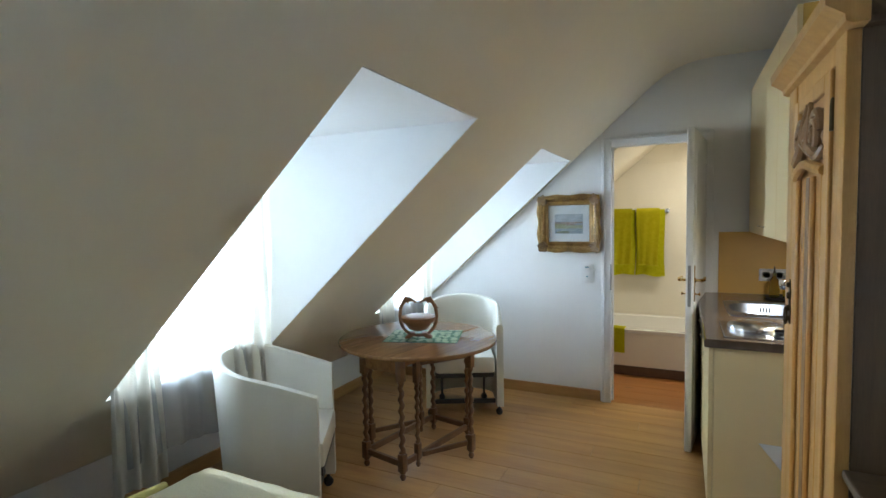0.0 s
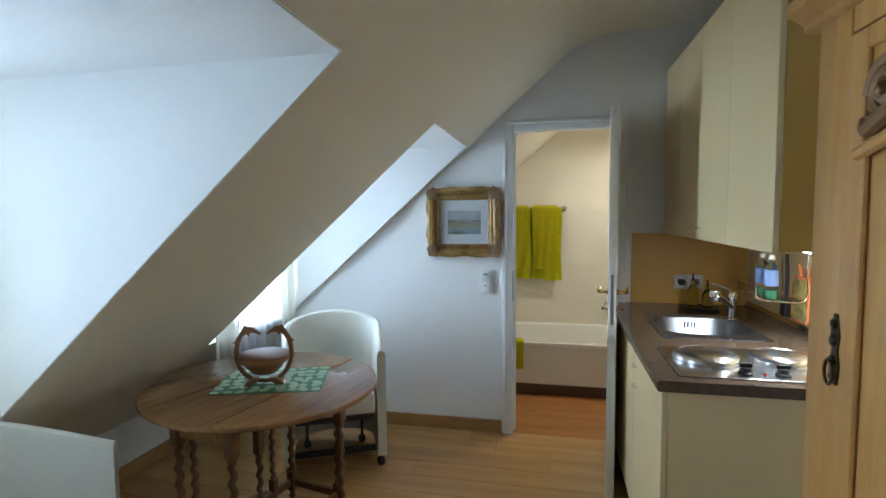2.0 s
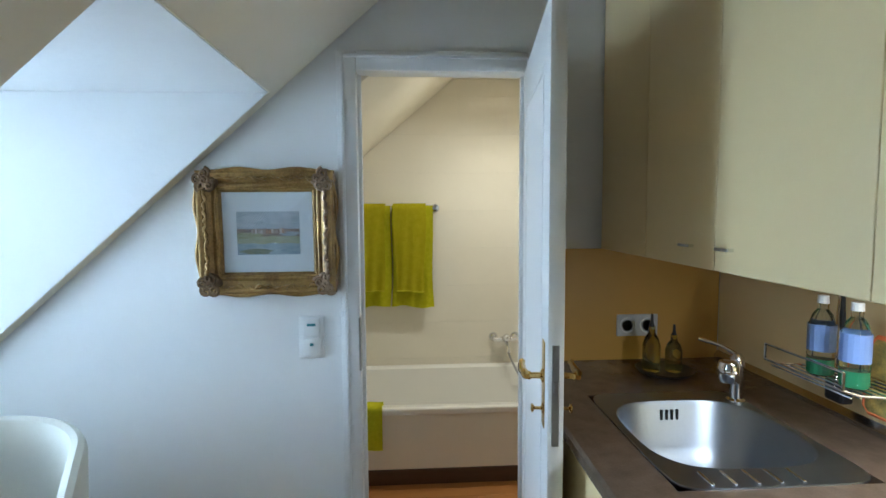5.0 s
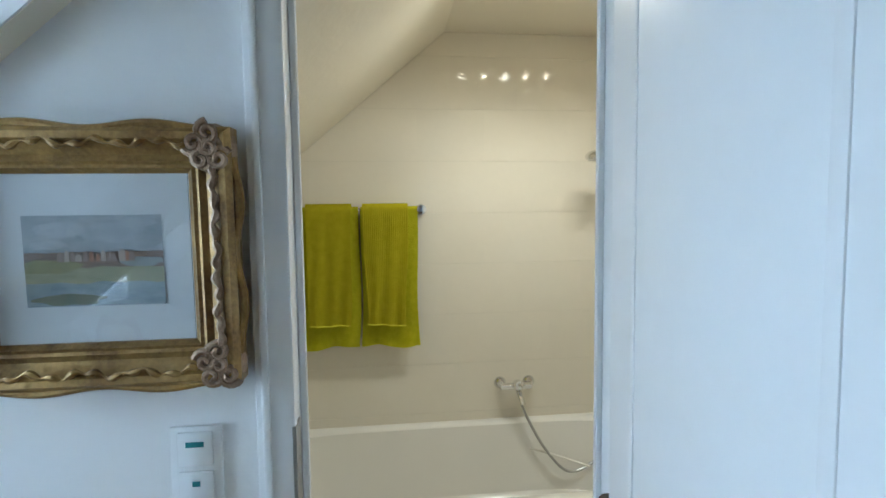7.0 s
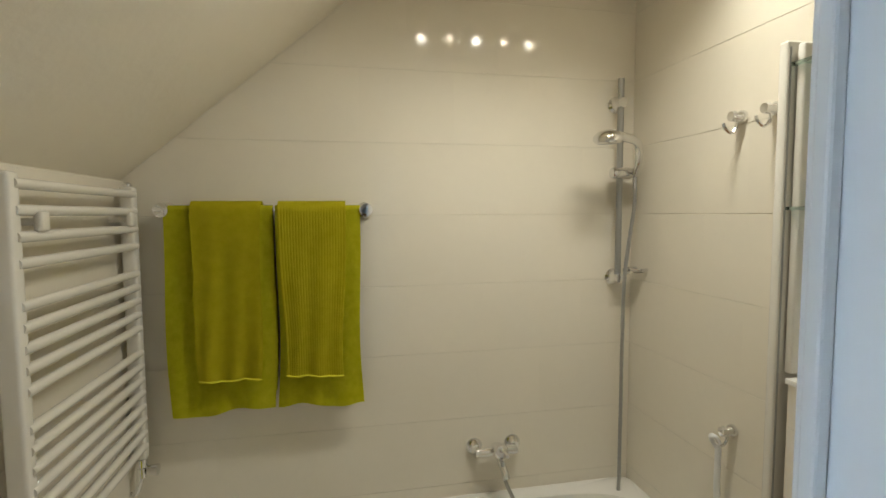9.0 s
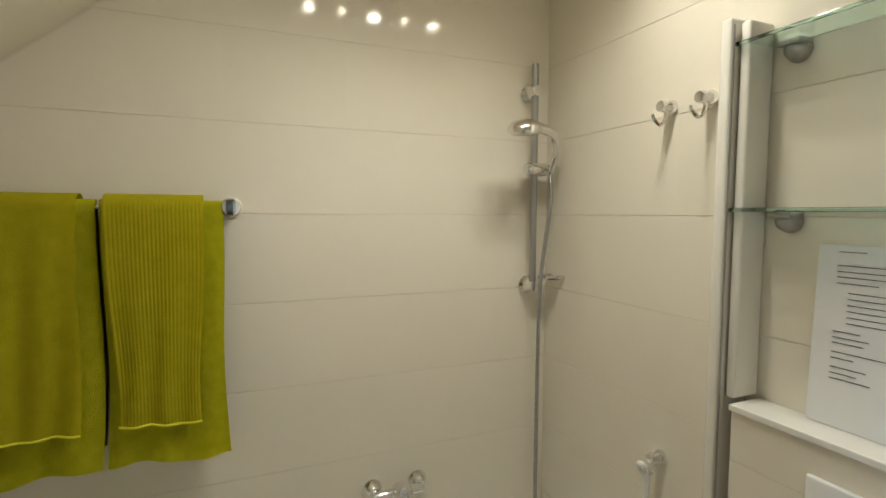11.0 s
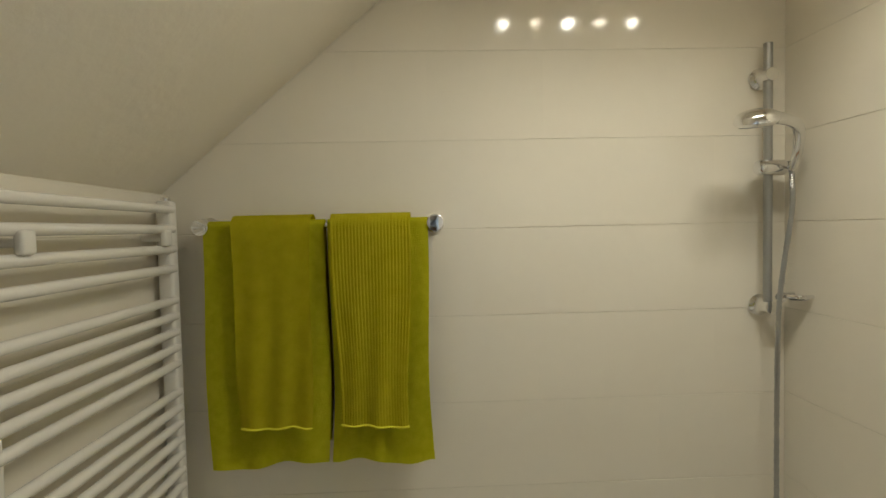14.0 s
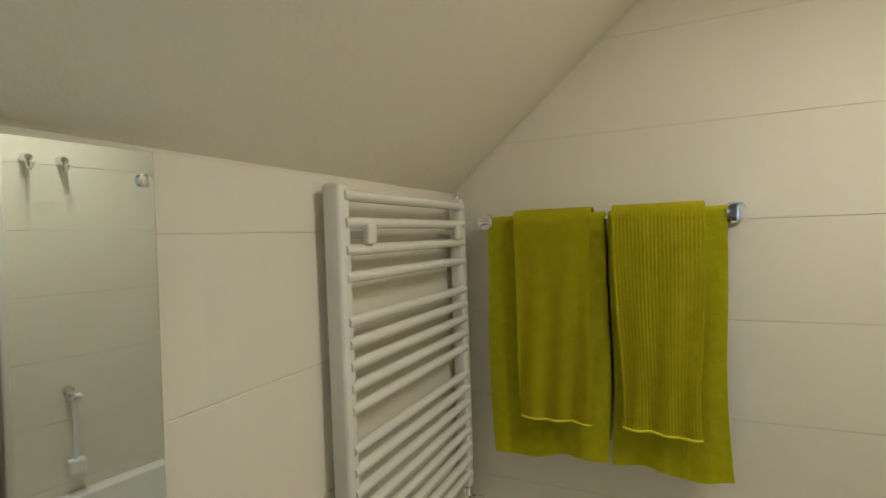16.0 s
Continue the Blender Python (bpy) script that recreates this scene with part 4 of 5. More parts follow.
def tub_chair(m):
    """Tub armchair; faces +x of its own frame."""
    c = thing("tub_armchair", "cream leatherette tub armchair on black castors", "armchair", m, "armchairs at the table")
    # plan of the shell: straight arms joined by a half round back
    R, F, th = 0.285, 0.25, 0.05
    path = []
    for i in range(6):
        path.append((F - (F + 0.03) * i / 5, R))
    for i in range(1, 24):
        u = math.pi / 2 + math.pi * i / 24
        path.append((-0.03 + (R * 0.74) * math.cos(u), R * math.sin(u)))
    for i in range(6):
        path.append((-0.03 + (F + 0.03) * i / 5, -R))
    n = len(path)
    L = [0]
    for p, q in zip(path, path[1:]):
        L.append(L[-1] + math.hypot(q[0] - p[0], q[1] - p[1]))
    bm = bmesh.new()
    secs = []
    for i, (x, y) in enumerate(path):
        a, b = path[max(i - 1, 0)], path[min(i + 1, n - 1)]
        d = Vector((b[0] - a[0], b[1] - a[1])).normalized()
        nn = Vector((d.y, -d.x)) * -1
        inward = Vector((-d.y, d.x))
        u = L[i] / L[-1]
        s = math.sin(math.pi * u)
        z = 0.69 + 0.16 * s
        lean = 0.025 * s
        z0 = 0.075
        def P(off, zz):
            k = (zz - 0.3) / 0.5 * lean if zz > 0.3 else 0
            return (x - inward.x * k + inward.x * off, y - inward.y * k + inward.y * off, zz)
        sec = [P(0, z0), P(0, 0.3), P(0, z - 0.03), P(0.008, z - 0.008), P(th / 2, z), P(th - 0.008, z - 0.008), P(th, z - 0.03), P(th, 0.3), P(th, z0)]
        secs.append([bm.verts.new(v) for v in sec])
    for a, b in zip(secs, secs[1:]):
        k = len(a)
        for j in range(k):
            bm.faces.new((a[j], a[(j + 1) % k], b[(j + 1) % k], b[j]))
    bm.faces.new(secs[0])
    bm.faces.new(secs[-1][::-1])
    part("shell", bm, LEATHER, c, "curved cream back and arms", True)
    # seat cushion
    out = [(0.265, -0.222), (0.265, 0.222)] + [(-0.03 + 0.15 * math.cos(math.pi / 2 + math.pi * i / 14), 0.222 * math.sin(math.pi / 2 + math.pi * i / 14)) for i in range(15)]
    part("seat_cushion", prism(out, 0.33, 0.455, "z", None, 0.022), LEATHER, c, "thick cream seat cushion", True)
    part("base_board", prism([(u * 0.98 - 0.004, v * 0.98) for u, v in out], 0.30, 0.329, "z"), CASTER, c, "dark underside")
    part("front_bar", box(0.17, 0.20, -0.229, 0.229, 0.085, 0.115, 0.004), CASTER, c)
    for x, y in ((0.21, 0.255), (0.21, -0.255), (-0.12, 0.17), (-0.12, -0.17)):
        k = part("castor", lathe([(0, -0.016), (0.020, -0.016), (0.026, -0.010), (0.026, -0.003), (0.018, 0), (0.026, 0.003), (0.026, 0.010), (0.020, 0.016), (0, 0.016)], 18, None, pose(x, y, 0.026, 90, 0, 25)), CASTER, c, "black twin-wheel castor", True)
        part("castor_stem", lathe([(0, 0.04), (0.009, 0.04), (0.009, 0.077 if x > 0 else 0.31), (0, 0.077 if x > 0 else 0.31)], 10, None, pose(x, y, 0)), CASTER, k)
    return c


chair = tub_chair(pose(-2.065, 1.545, 0, 0, 0, 31))
copy_thing(chair, pose(-1.80, 3.27, 0, 0, 0, -64))


# ---- curtains ----
def drape(name, x, y0, y1, z0, z1, folds, amp, material, label, flare=0.0, seed=1):
    bm = bmesh.new()
    n, rows = max(24, int(folds * 12)), 14
    rr = random.Random(seed)
    ph = [rr.uniform(-0.5, 0.5) for _ in range(8)]
    g = []
    for j in range(rows + 1):
        v = j / rows
        row = []
        for i in range(n + 1):
            u = i / n
            a = amp * (0.55 + 0.45 * v)
            off = a * math.sin(2 * math.pi * folds * u + ph[0] + 0.5 * math.sin(3 * v + ph[1])) + 0.4 * a * math.sin(2 * math.pi * folds * 0.47 * u + ph[2] + 1.3 * v)
            yy = y0 + (y1 - y0) * u + (u - 0.5) * flare * v + 0.008 * math.sin(5 * v + 9 * u + ph[3])
            row.append(bm.verts.new((x + off + 0.012 * v, yy, z1 + (z0 - z1) * v + 0.012 * v * math.sin(6 * u + ph[4]))))
        g.append(row)
    for a, b in zip(g, g[1:]):
        for i in range(n):
            bm.faces.new((a[i], a[i + 1], b[i + 1], b[i]))
    bmesh.ops.solidify(bm, geom=bm.faces[:], thickness=0.0016)
    return tagged(part(name, bm, material, None, "", True), label, "curtain")


# the added, unseen third dormer gets the same rod and curtains
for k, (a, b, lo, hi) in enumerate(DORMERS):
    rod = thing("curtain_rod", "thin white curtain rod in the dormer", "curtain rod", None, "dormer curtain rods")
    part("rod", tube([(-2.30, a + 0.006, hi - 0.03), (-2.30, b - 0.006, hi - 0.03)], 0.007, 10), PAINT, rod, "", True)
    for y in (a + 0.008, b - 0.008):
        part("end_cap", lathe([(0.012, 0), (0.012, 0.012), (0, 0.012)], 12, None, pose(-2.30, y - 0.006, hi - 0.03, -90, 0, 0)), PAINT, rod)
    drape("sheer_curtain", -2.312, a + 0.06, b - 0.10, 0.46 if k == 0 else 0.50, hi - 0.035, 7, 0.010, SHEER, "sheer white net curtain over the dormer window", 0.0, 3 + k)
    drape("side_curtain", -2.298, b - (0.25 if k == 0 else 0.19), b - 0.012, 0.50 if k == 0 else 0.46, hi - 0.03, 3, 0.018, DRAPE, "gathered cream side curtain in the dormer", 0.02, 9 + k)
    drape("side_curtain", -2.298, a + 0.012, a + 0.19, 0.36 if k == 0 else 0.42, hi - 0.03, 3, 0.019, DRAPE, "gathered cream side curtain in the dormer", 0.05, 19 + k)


# ---- bed ----
def bed():
    b = thing("bed", "low bed with cream bedspread and rolled yellow edge", "bed", pose(0.03, 0.08, 0))
    part("frame", box(-1.96, -1.10, -0.98, 0.96, 0.06, 0.30, 0.01), OAKS, b, "dark wooden bed base")
    for x in (-1.90, -1.16):
        for y in (-0.92, 0.90):
            part("leg", box(x - 0.03, x + 0.03, y - 0.03, y + 0.03, 0, 0.06, 0.003), OAKS, b)
    part("mattress", box(-1.98, -1.08, -1.0, 0.985, 0.30, 0.52, 0.05, None, 4), BEDSHEET, b, "", True)
    bm = bmesh.new()
    nx, ny = 30, 50
    g = [[bm.verts.new((-2.0 + 0.94 * i / nx, -1.0 + 2.0 * j / ny, 0.535 + 0.008 * noise.noise((i * 0.25, j * 0.25, 1)) - 0.05 * max(0, abs(i / nx - 0.5) * 2 - 0.86) / 0.14 - 0.05 * max(0, (j / ny - 0.94) / 0.06))) for j in range(ny + 1)] for i in range(nx + 1)]
    for i in range(nx):
        for j in range(ny):
            bm.faces.new((g[i][j], g[i + 1][j], g[i + 1][j + 1], g[i][j + 1]))
    bmesh.ops.solidify(bm, geom=bm.faces[:], thickness=0.02)
    part("bedspread", bm, BEDSHEET, b, "cream bedspread", True)
    part("edge_roll", tube(curve([(-2.0, -0.6, 0.505), (-2.005, 0.1, 0.51), (-2.0, 0.6, 0.505), (-1.985, 0.80, 0.50)], 10), 0.026, 10), mat("yellow_piping", (0.55, 0.48, 0.16), 0.9, var=0.08, scale=12, bump=0.3, bscale=70), b, "rolled yellow fabric edge", True)


bed()


# ---- picture and switches on the end wall ----
def picture():
    p = thing("framed_picture", "small watercolour landscape in an ornate worn gilt frame", "picture", pose(-1.073, END - 0.026, 1.409, 1.5, 0, 0))
    W, H = 0.237, 0.218
    iw, ih = 0.158, 0.143
    # four mitred moulding lengths
    prof = [(0.0, 0.0), (0.0, 0.038), (0.010, 0.046), (0.022, 0.044), (0.034, 0.030), (0.050, 0.022), (0.062, 0.026), (0.068, 0.022), (0.074, 0.024), (0.078, 0.018), (0.084, 0.014), (0.084, 0.0)]
    def side(o, horizontal, s):
        bm = bmesh.new()
        rings = []
        for e in (-1, 1):
            r = []
            for d, h in prof:
                dx, dz = d * (W - iw) / 0.084, d * (H - ih) / 0.084
                u = (e * (W - dx), s * (H - dz)) if horizontal else (s * (W - dx), e * (H - dz))
                r.append(bm.verts.new((u[0], -h, u[1])))
            rings.append(r)
        n = len(prof)
        for i in range(n):
            bm.faces.new((rings[0][i], rings[0][(i + 1) % n], rings[1][(i + 1) % n], rings[1][i]))
        return part("frame_side", bm, GILT, p, "", True)
    for s in (-1, 1):
        side(None, True, s)
        side(None, False, s)
    for sx in (-1, 1):
        for sz in (-1, 1):
            cx, cz = sx * (W - 0.034), sz * (H - 0.034)
            worn = SILVERED if sx > 0 else DARKGILT
            for q in range(5):
                a, sp = radians(72 * q + 20), []
                ox, oz = (0.0, 0.0) if q == 0 else (0.024 * math.cos(a), 0.024 * math.sin(a))
                for i in range(26):
                    u = i / 25
                    r = 0.017 * (1 - u) + 0.003
                    th = u * 3.0 * math.pi + q * 1.7
                    sp.append((cx + ox + r * math.cos(th) * sx, -0.040 - 0.007 * u, cz + oz + r * math.sin(th) * sz))
                part("scroll", tube(sp, 0.0055, 7, rad=lambda t: 0.0068 - 0.002 * t), worn, p, "moulded corner scroll, rubbed pale" if sx > 0 else "dark moulded corner scroll", True)
            part("corner_boss", lathe([(0.042, 0.026), (0.036, 0.036), (0.018, 0.042), (0, 0.043)], 14, None, pose(cx, 0, cz, 90, 0, 0)), worn, p, "", True)
    # scalloped outer edges and small crests
    for s in (-1, 1):
        pts = [(s * (W + 0.002 - 0.006 * math.cos(12 * v)), -0.030, -H + 0.05 + (2 * H - 0.1) * v) for v in [i / 30 for i in range(31)]]
        part("scalloped_edge", tube(pts, 0.008, 8), GILT, p, "", True)
        pts = [(-W + 0.05 + (2 * W - 0.1) * v, -0.034, s * (H + 0.001 - 0.005 * math.cos(12 * v))) for v in [i / 30 for i in range(31)]]
        part("scalloped_edge", tube(pts, 0.007, 8), GILT, p, "", True)
        # trailing leaf runs along each side
        n = 60
        run = [(s * (W - 0.030 + 0.002 * math.sin(26 * v) + 0.002 * math.sin(61 * v)), -0.043 - 0.002 * math.sin(40 * v), (H - 0.07) * (2 * v - 1)) for v in [i / n for i in range(n + 1)]]
        part("leaf_run", tube(run, 0.007, 7, rad=lambda t: 0.0065 + 0.002 * math.sin(70 * t)), SILVERED if s > 0 else GILT, p, "", True)
        run = [((W - 0.07) * (2 * v - 1), -0.042, s * (H - 0.026 + 0.005 * math.sin(24 * v) + 0.003 * math.sin(57 * v))) for v in [i / n for i in range(n + 1)]]
        part("leaf_run", tube(run, 0.006, 7, rad=lambda t: 0.0045 + 0.0025 * math.sin(66 * t)), GILT, p, "", True)
    part("backing", box(-W + 0.004, W - 0.004, -0.008, 0.014, -H + 0.004, H - 0.004, 0.003), GILT, p, "deep gilt frame edge")
    part("mount", box(-iw - 0.002, iw + 0.002, -0.012, -0.0085, -ih - 0.002, ih + 0.002), MAT_B, p, "pale grey picture mount")
    # watercolour: sky, far shore, meadow, water, laid as thin washes
    pw, pz0, pz1 = 0.110, -0.080, 0.074
    washes = [("sky_wash", pz0, pz1, (0.26, 0.31, 0.35), (0.52, 0.55, 0.56)), ("shore_wash", -0.016, 0.012, (0.12, 0.12, 0.12), (0.36, 0.24, 0.18)), ("meadow_wash", -0.042, -0.014, (0.28, 0.29, 0.18), (0.44, 0.42, 0.28)), ("water_wash", pz0, -0.040, (0.18, 0.25, 0.30), (0.42, 0.48, 0.50))]
    for i, (nm, z0, z1, c1, c2) in enumerate(washes):
        top = [(-pw + 2 * pw * k / 20, z1 + (0.004 * noise.noise((k * 0.5, i * 3.1, 0)) if i else 0)) for k in range(21)]
        part(nm, prism([(-pw, z0), (pw, z0)] + top[::-1], -0.0125 - 0.0003 * i, -0.0121, "y"), mat(nm, c1, 0.8, colour2=c2, scale=14 + 8 * i, stretch=(1, 1, 2.5)), p)
    rp = random.Random(11)
    def blot(nm, cx, cz, rx, rz, c1, c2, lay):
        pts = []
        for q in range(22):
            u = 2 * math.pi * q / 22
            k = 1 + 0.32 * noise.noise((2 * math.cos(u) + lay * 1.7, 2 * math.sin(u), cx * 40))
            pts.append((min(max(cx + rx * k * math.cos(u), -pw), pw), min(max(cz + rz * k * math.sin(u), pz0), pz1)))
        part(nm, prism(pts, -0.0136 - 0.0001 * lay, -0.0133, "y"), mat(nm, c1, 0.8, colour2=c2, scale=30), p)
    for k, (cx, cz, rx, rz) in enumerate(((-0.05, 0.05, 0.045, 0.012), (0.03, 0.045, 0.05, 0.016), (0.07, 0.062, 0.03, 0.008), (-0.07, 0.024, 0.03, 0.007))):
        blot("cloud_wash", cx, cz, rx, rz, (0.36, 0.41, 0.45), (0.55, 0.58, 0.59), k)
    blot("bank_wash", -0.07, -0.012, 0.05, 0.012, (0.20, 0.22, 0.12), (0.40, 0.36, 0.20), 5)
    blot("reed_wash", -0.045, -0.068, 0.055, 0.010, (0.13, 0.16, 0.12), (0.28, 0.28, 0.18), 6)
    blot("far_shore_wash", 0.075, -0.005, 0.035, 0.008, (0.22, 0.26, 0.28), (0.38, 0.40, 0.40), 7)
    for k in range(13):
        hx = -0.052 + 0.0095 * k + rp.uniform(-0.002, 0.002)
        hh, hw = rp.uniform(0.007, 0.015), rp.uniform(0.003, 0.0055)
        hc = rp.choice(((0.42, 0.22, 0.15), (0.34, 0.26, 0.22), (0.50, 0.42, 0.36)))
        part("house_stroke", prism([(hx - hw, -0.004), (hx + hw, -0.004), (hx + hw, hh - 0.003), (hx, hh + 0.002), (hx - hw, hh - 0.003)], -0.0150, -0.0144, "y"), mat("house_stroke", hc, 0.8, var=0.2, scale=60), p)
    g = part("glazing", box(-iw, iw, -0.0185, -0.0165, -ih, ih), PANE, p)
    g.visible_shadow = False
    return p


picture()

sw = thing("light_switch", "white double light switch with small teal indicators", "switch", pose(-0.936, END - 0.001, 1.018))
part("frame", box(-0.046, 0.046, -0.009, 0, -0.080, 0.078, 0.004), PLASTIC, sw, "", True)
for _z in (-0.037, 0.037):
    _k = part("rocker", box(-0.031, 0.031, -0.014, -0.0085, _z - 0.032, _z + 0.032, 0.003), PLASTIC, sw, "", True)
    part("indicator", box(-0.016 if _z > 0 else -0.007, 0.016 if _z > 0 else 0.007, -0.0155, -0.0135, _z + 0.004, _z + 0.014, 0.001), TEAL, _k, "teal indicator window")


# ---- bathroom ----
def bath_section(x0, x1, z0):
    """Outline of the cross-section above z0, under slope and ceiling."""
    xk = BL + (BCEIL - 1.59) / 0.86
    return [(x0, z0), (x1, z0), (x1, BCEIL), (xk, BCEIL), (x0, bath_z(x0))]


XK = BL + (BCEIL - 1.59) / 0.86
setting("bath_wall_back", prism(bath_section(BL - 0.1, BR + 0.1, -0.02), BACK - 0.0064, BACK + 0.12, "y"), GROUT, "tiled bathroom back wall", "wall")
setting("bath_wall_right", box(BR - 0.0064, BR + 0.1, BATH0 - 0.012, BACK - 0.0065, -0.02, BCEIL), GROUT, "tiled bathroom side wall", "wall")
setting("bath_wall_left", box(BL - 0.1, BL + 0.0064, BATH0 - 0.012, BACK - 0.0065, -0.02, bath_z(BL) - 0.003), GROUT, "tiled low bathroom wall under the slope", "wall")
setting("bath_wall_front", prism(bath_section(BL - 0.05, DOOR[0] - 0.03, -0.02)[:1] + [(DOOR[0] - 0.03, -0.02), (DOOR[0] - 0.03, bath_z(DOOR[0] - 0.03) - 0.003), (BL - 0.05, bath_z(BL - 0.05) - 0.003)], BATH0 - 0.0115, BATH0 - 0.001, "y"), PLASTER, "white bathroom wall beside the door", "wall")
setting("bath_ceiling_slope", prism([(BL - 0.1, bath_z(BL - 0.1)), (XK, BCEIL), (XK, BCEIL + 0.1), (BL - 0.1, bath_z(BL - 0.1) + 0.12)], BATH0 - 0.011, BACK - 0.001, "y"), SLOPEPL, "sloping cream bathroom ceiling", "ceiling")
setting("bath_ceiling", box(XK, BR + 0.1, BATH0 - 0.011, BACK - 0.001, BCEIL, BCEIL + 0.1), SLOPEPL, "flat cream bathroom ceiling", "ceiling")


def bathtub():
    t = thing("bathtub", "white enamel bathtub with cream front panel", "bathtub", pose(0, 0, 0))
    x0, x1, y0, y1, zr = BL + 0.012, BR - 0.009, 4.515, BACK - 0.009, 0.430
    cx, cy, hx, hy = (x0 + x1) / 2, (y0 + y1) / 2, (x1 - x0) / 2, (y1 - y0) / 2
    def ring(sx, sy, z, p, dx=0.0, n=64):
        out = []
        for i in range(n):
            u = 2 * math.pi * (i + 0.5) / n
            out.append((cx + dx + sx * math.copysign(abs(math.cos(u)) ** (2 / p), math.cos(u)), cy + sy * math.copysign(abs(math.sin(u)) ** (2 / p), math.sin(u)), z))
        return out
    rings = [ring(hx - 0.002, hy - 0.002, zr - 0.035, 40), ring(hx, hy, zr - 0.03, 40), ring(hx, hy, zr - 0.006, 40), ring(hx - 0.006, hy - 0.006, zr, 30), ring(hx - 0.05, hy - 0.055, zr, 7), ring(hx - 0.06, hy - 0.065, zr - 0.008, 6), ring(hx - 0.09, hy - 0.09, zr - 0.15, 5), ring(hx - 0.14, hy - 0.12, zr - 0.33, 4.5), ring(hx - 0.2, hy - 0.17, zr - 0.375, 4), ring(0.1, 0.1, zr - 0.385, 2)]
    bm = bmesh.new()
    vs = [[bm.verts.new(p) for p in r] for r in rings]
    for a, b in zip(vs, vs[1:]):
        for i in range(len(a)):
            bm.faces.new((a[i], a[(i + 1) % len(a)], b[(i + 1) % len(b)], b[i]))
    bm.faces.new(vs[-1])
    part("tub", bm, CERAMIC, t, "white enamel tub with wide rim", True)
    part("front_panel", box(BL + 0.012, BR - 0.009, y0 + 0.022, y0 + 0.04, 0.085, zr - 0.036, 0.002), TILE, t, "cream front panel")
    part("plinth", box(BL + 0.012, BR - 0.009, y0 + 0.015, y0 + 0.045, 0.0, 0.083, 0.003), PLINTH, t, "dark brown skirting")
    part("backrest_ridge", tube(curve([(0.12, 5.2, 0.30), (0.24, 5.12, 0.29), (0.36, 5.02, 0.28)]), 0.006, 8), CERAMIC, t, "", True)


bathtub()


def terry(name, x0, x1, y, z_top, z_bot, thick, label, ribs=0, seed=0, sag=0.0, bulge=0.012, taper=0.0, material=None):
    """A towel folded over the rail: front sheet, rounded top and back sheet."""
    rr = random.Random(seed)
    bm = bmesh.new()
    nx = max(40, ribs * 3)
    prof = []
    r = thick
    for i in range(15):
        v = i / 14
        prof.append((-r, z_bot + (z_top - r - z_bot) * v))
    for i in range(1, 8):
        a = math.pi * i / 8
        prof.append((-r * math.cos(a), z_top - r + r * math.sin(a)))
    for i in range(15):
        v = i / 14
        prof.append((r, z_top - r + (z_bot + 0.05 - z_top + r) * v))
    rows = []
    for d, z in prof:
        row = []
        for i in range(nx + 1):
            u = i / nx
            k = (z_top - z) / (z_top - z_bot)
            w = bulge * k * math.sin(u * 7 + seed) + 0.006 * k * math.sin(u * 17 + 2 * seed + 3 * k)
            rib = 0.0014 * abs(math.sin(math.pi * ribs * u)) if ribs else 0.0
            e = 0.010 * k * math.sin(5 * k + seed)
            zz = z - sag * k * (u - 0.5) + (0.002 if material else 0.007) * k * math.sin(9 * u + seed)
            e += taper * k
            row.append(bm.verts.new((x0 + (x1 - x0) * u + e * (1 - 2 * u), y + d - (rib + w if d < 0 else 0), zz)))
        rows.append(row)
    front = [v.co.copy() for v in rows[0]]
    for a, b in zip(rows, rows[1:]):
        for i in range(nx):
            bm.faces.new((a[i], a[i + 1], b[i + 1], b[i]))
    bmesh.ops.solidify(bm, geom=bm.faces[:], thickness=0.013 if thick > 0.03 else 0.006)
    edge = [(p.x, p.y - 0.003, p.z + 0.003) for p in front]
    ob = tagged(part(name, bm, material or TOWEL, None, "", True), label, "towel", "lime towels")
    if material:
        part("hem", tube(edge, 0.0035, 8), HEM, ob, "paler stitched hem", True)
    return ob


RY, RZ = BACK - 0.065, 1.502
rail = thing("towel_rail", "chrome towel rail with round wall mounts", "towel rail")
part("rod", tube([(-1.04, RY, RZ), (-0.402, RY, RZ)], 0.008, 12), CHROME, rail, "", True)
for _x in (-1.035, -0.405):
    _m = lathe([(0, 0), (0.027, 0), (0.027, 0.008), (0.016, 0.014), (0.012, 0.05), (0.022, 0.055), (0.024, 0.062), (0.022, 0.078), (0, 0.082)], 22, None, pose(_x, BACK - 0.009, RZ, 90, 0, 0))
    part("wall_mount", _m, CHROME, rail, "round chrome mount", True)
terry("bath_towel", -1.03, -0.705, RY, RZ + 0.016, 0.845, 0.016, "large lime green bath towel folded over the rail", 0, 2, -0.02, 0.004)
terry("bath_towel", -0.697, -0.425, RY, RZ + 0.016, 0.845, 0.016, "large lime green bath towel folded over the rail", 0, 5, 0.02, 0.004)
terry("hand_towel", -0.948, -0.737, RY, RZ + 0.030, 0.955, 0.042, "lime green hand towel folded over the larger towel", 0, 1, 0.0, 0.004, 0.014, HANDT)
terry("hand_towel", -0.687, -0.472, RY, RZ + 0.030, 0.952, 0.042, "ribbed lime green hand towel folded over the larger towel", 24, 4, 0.01, 0.004, 0.012, HANDT)


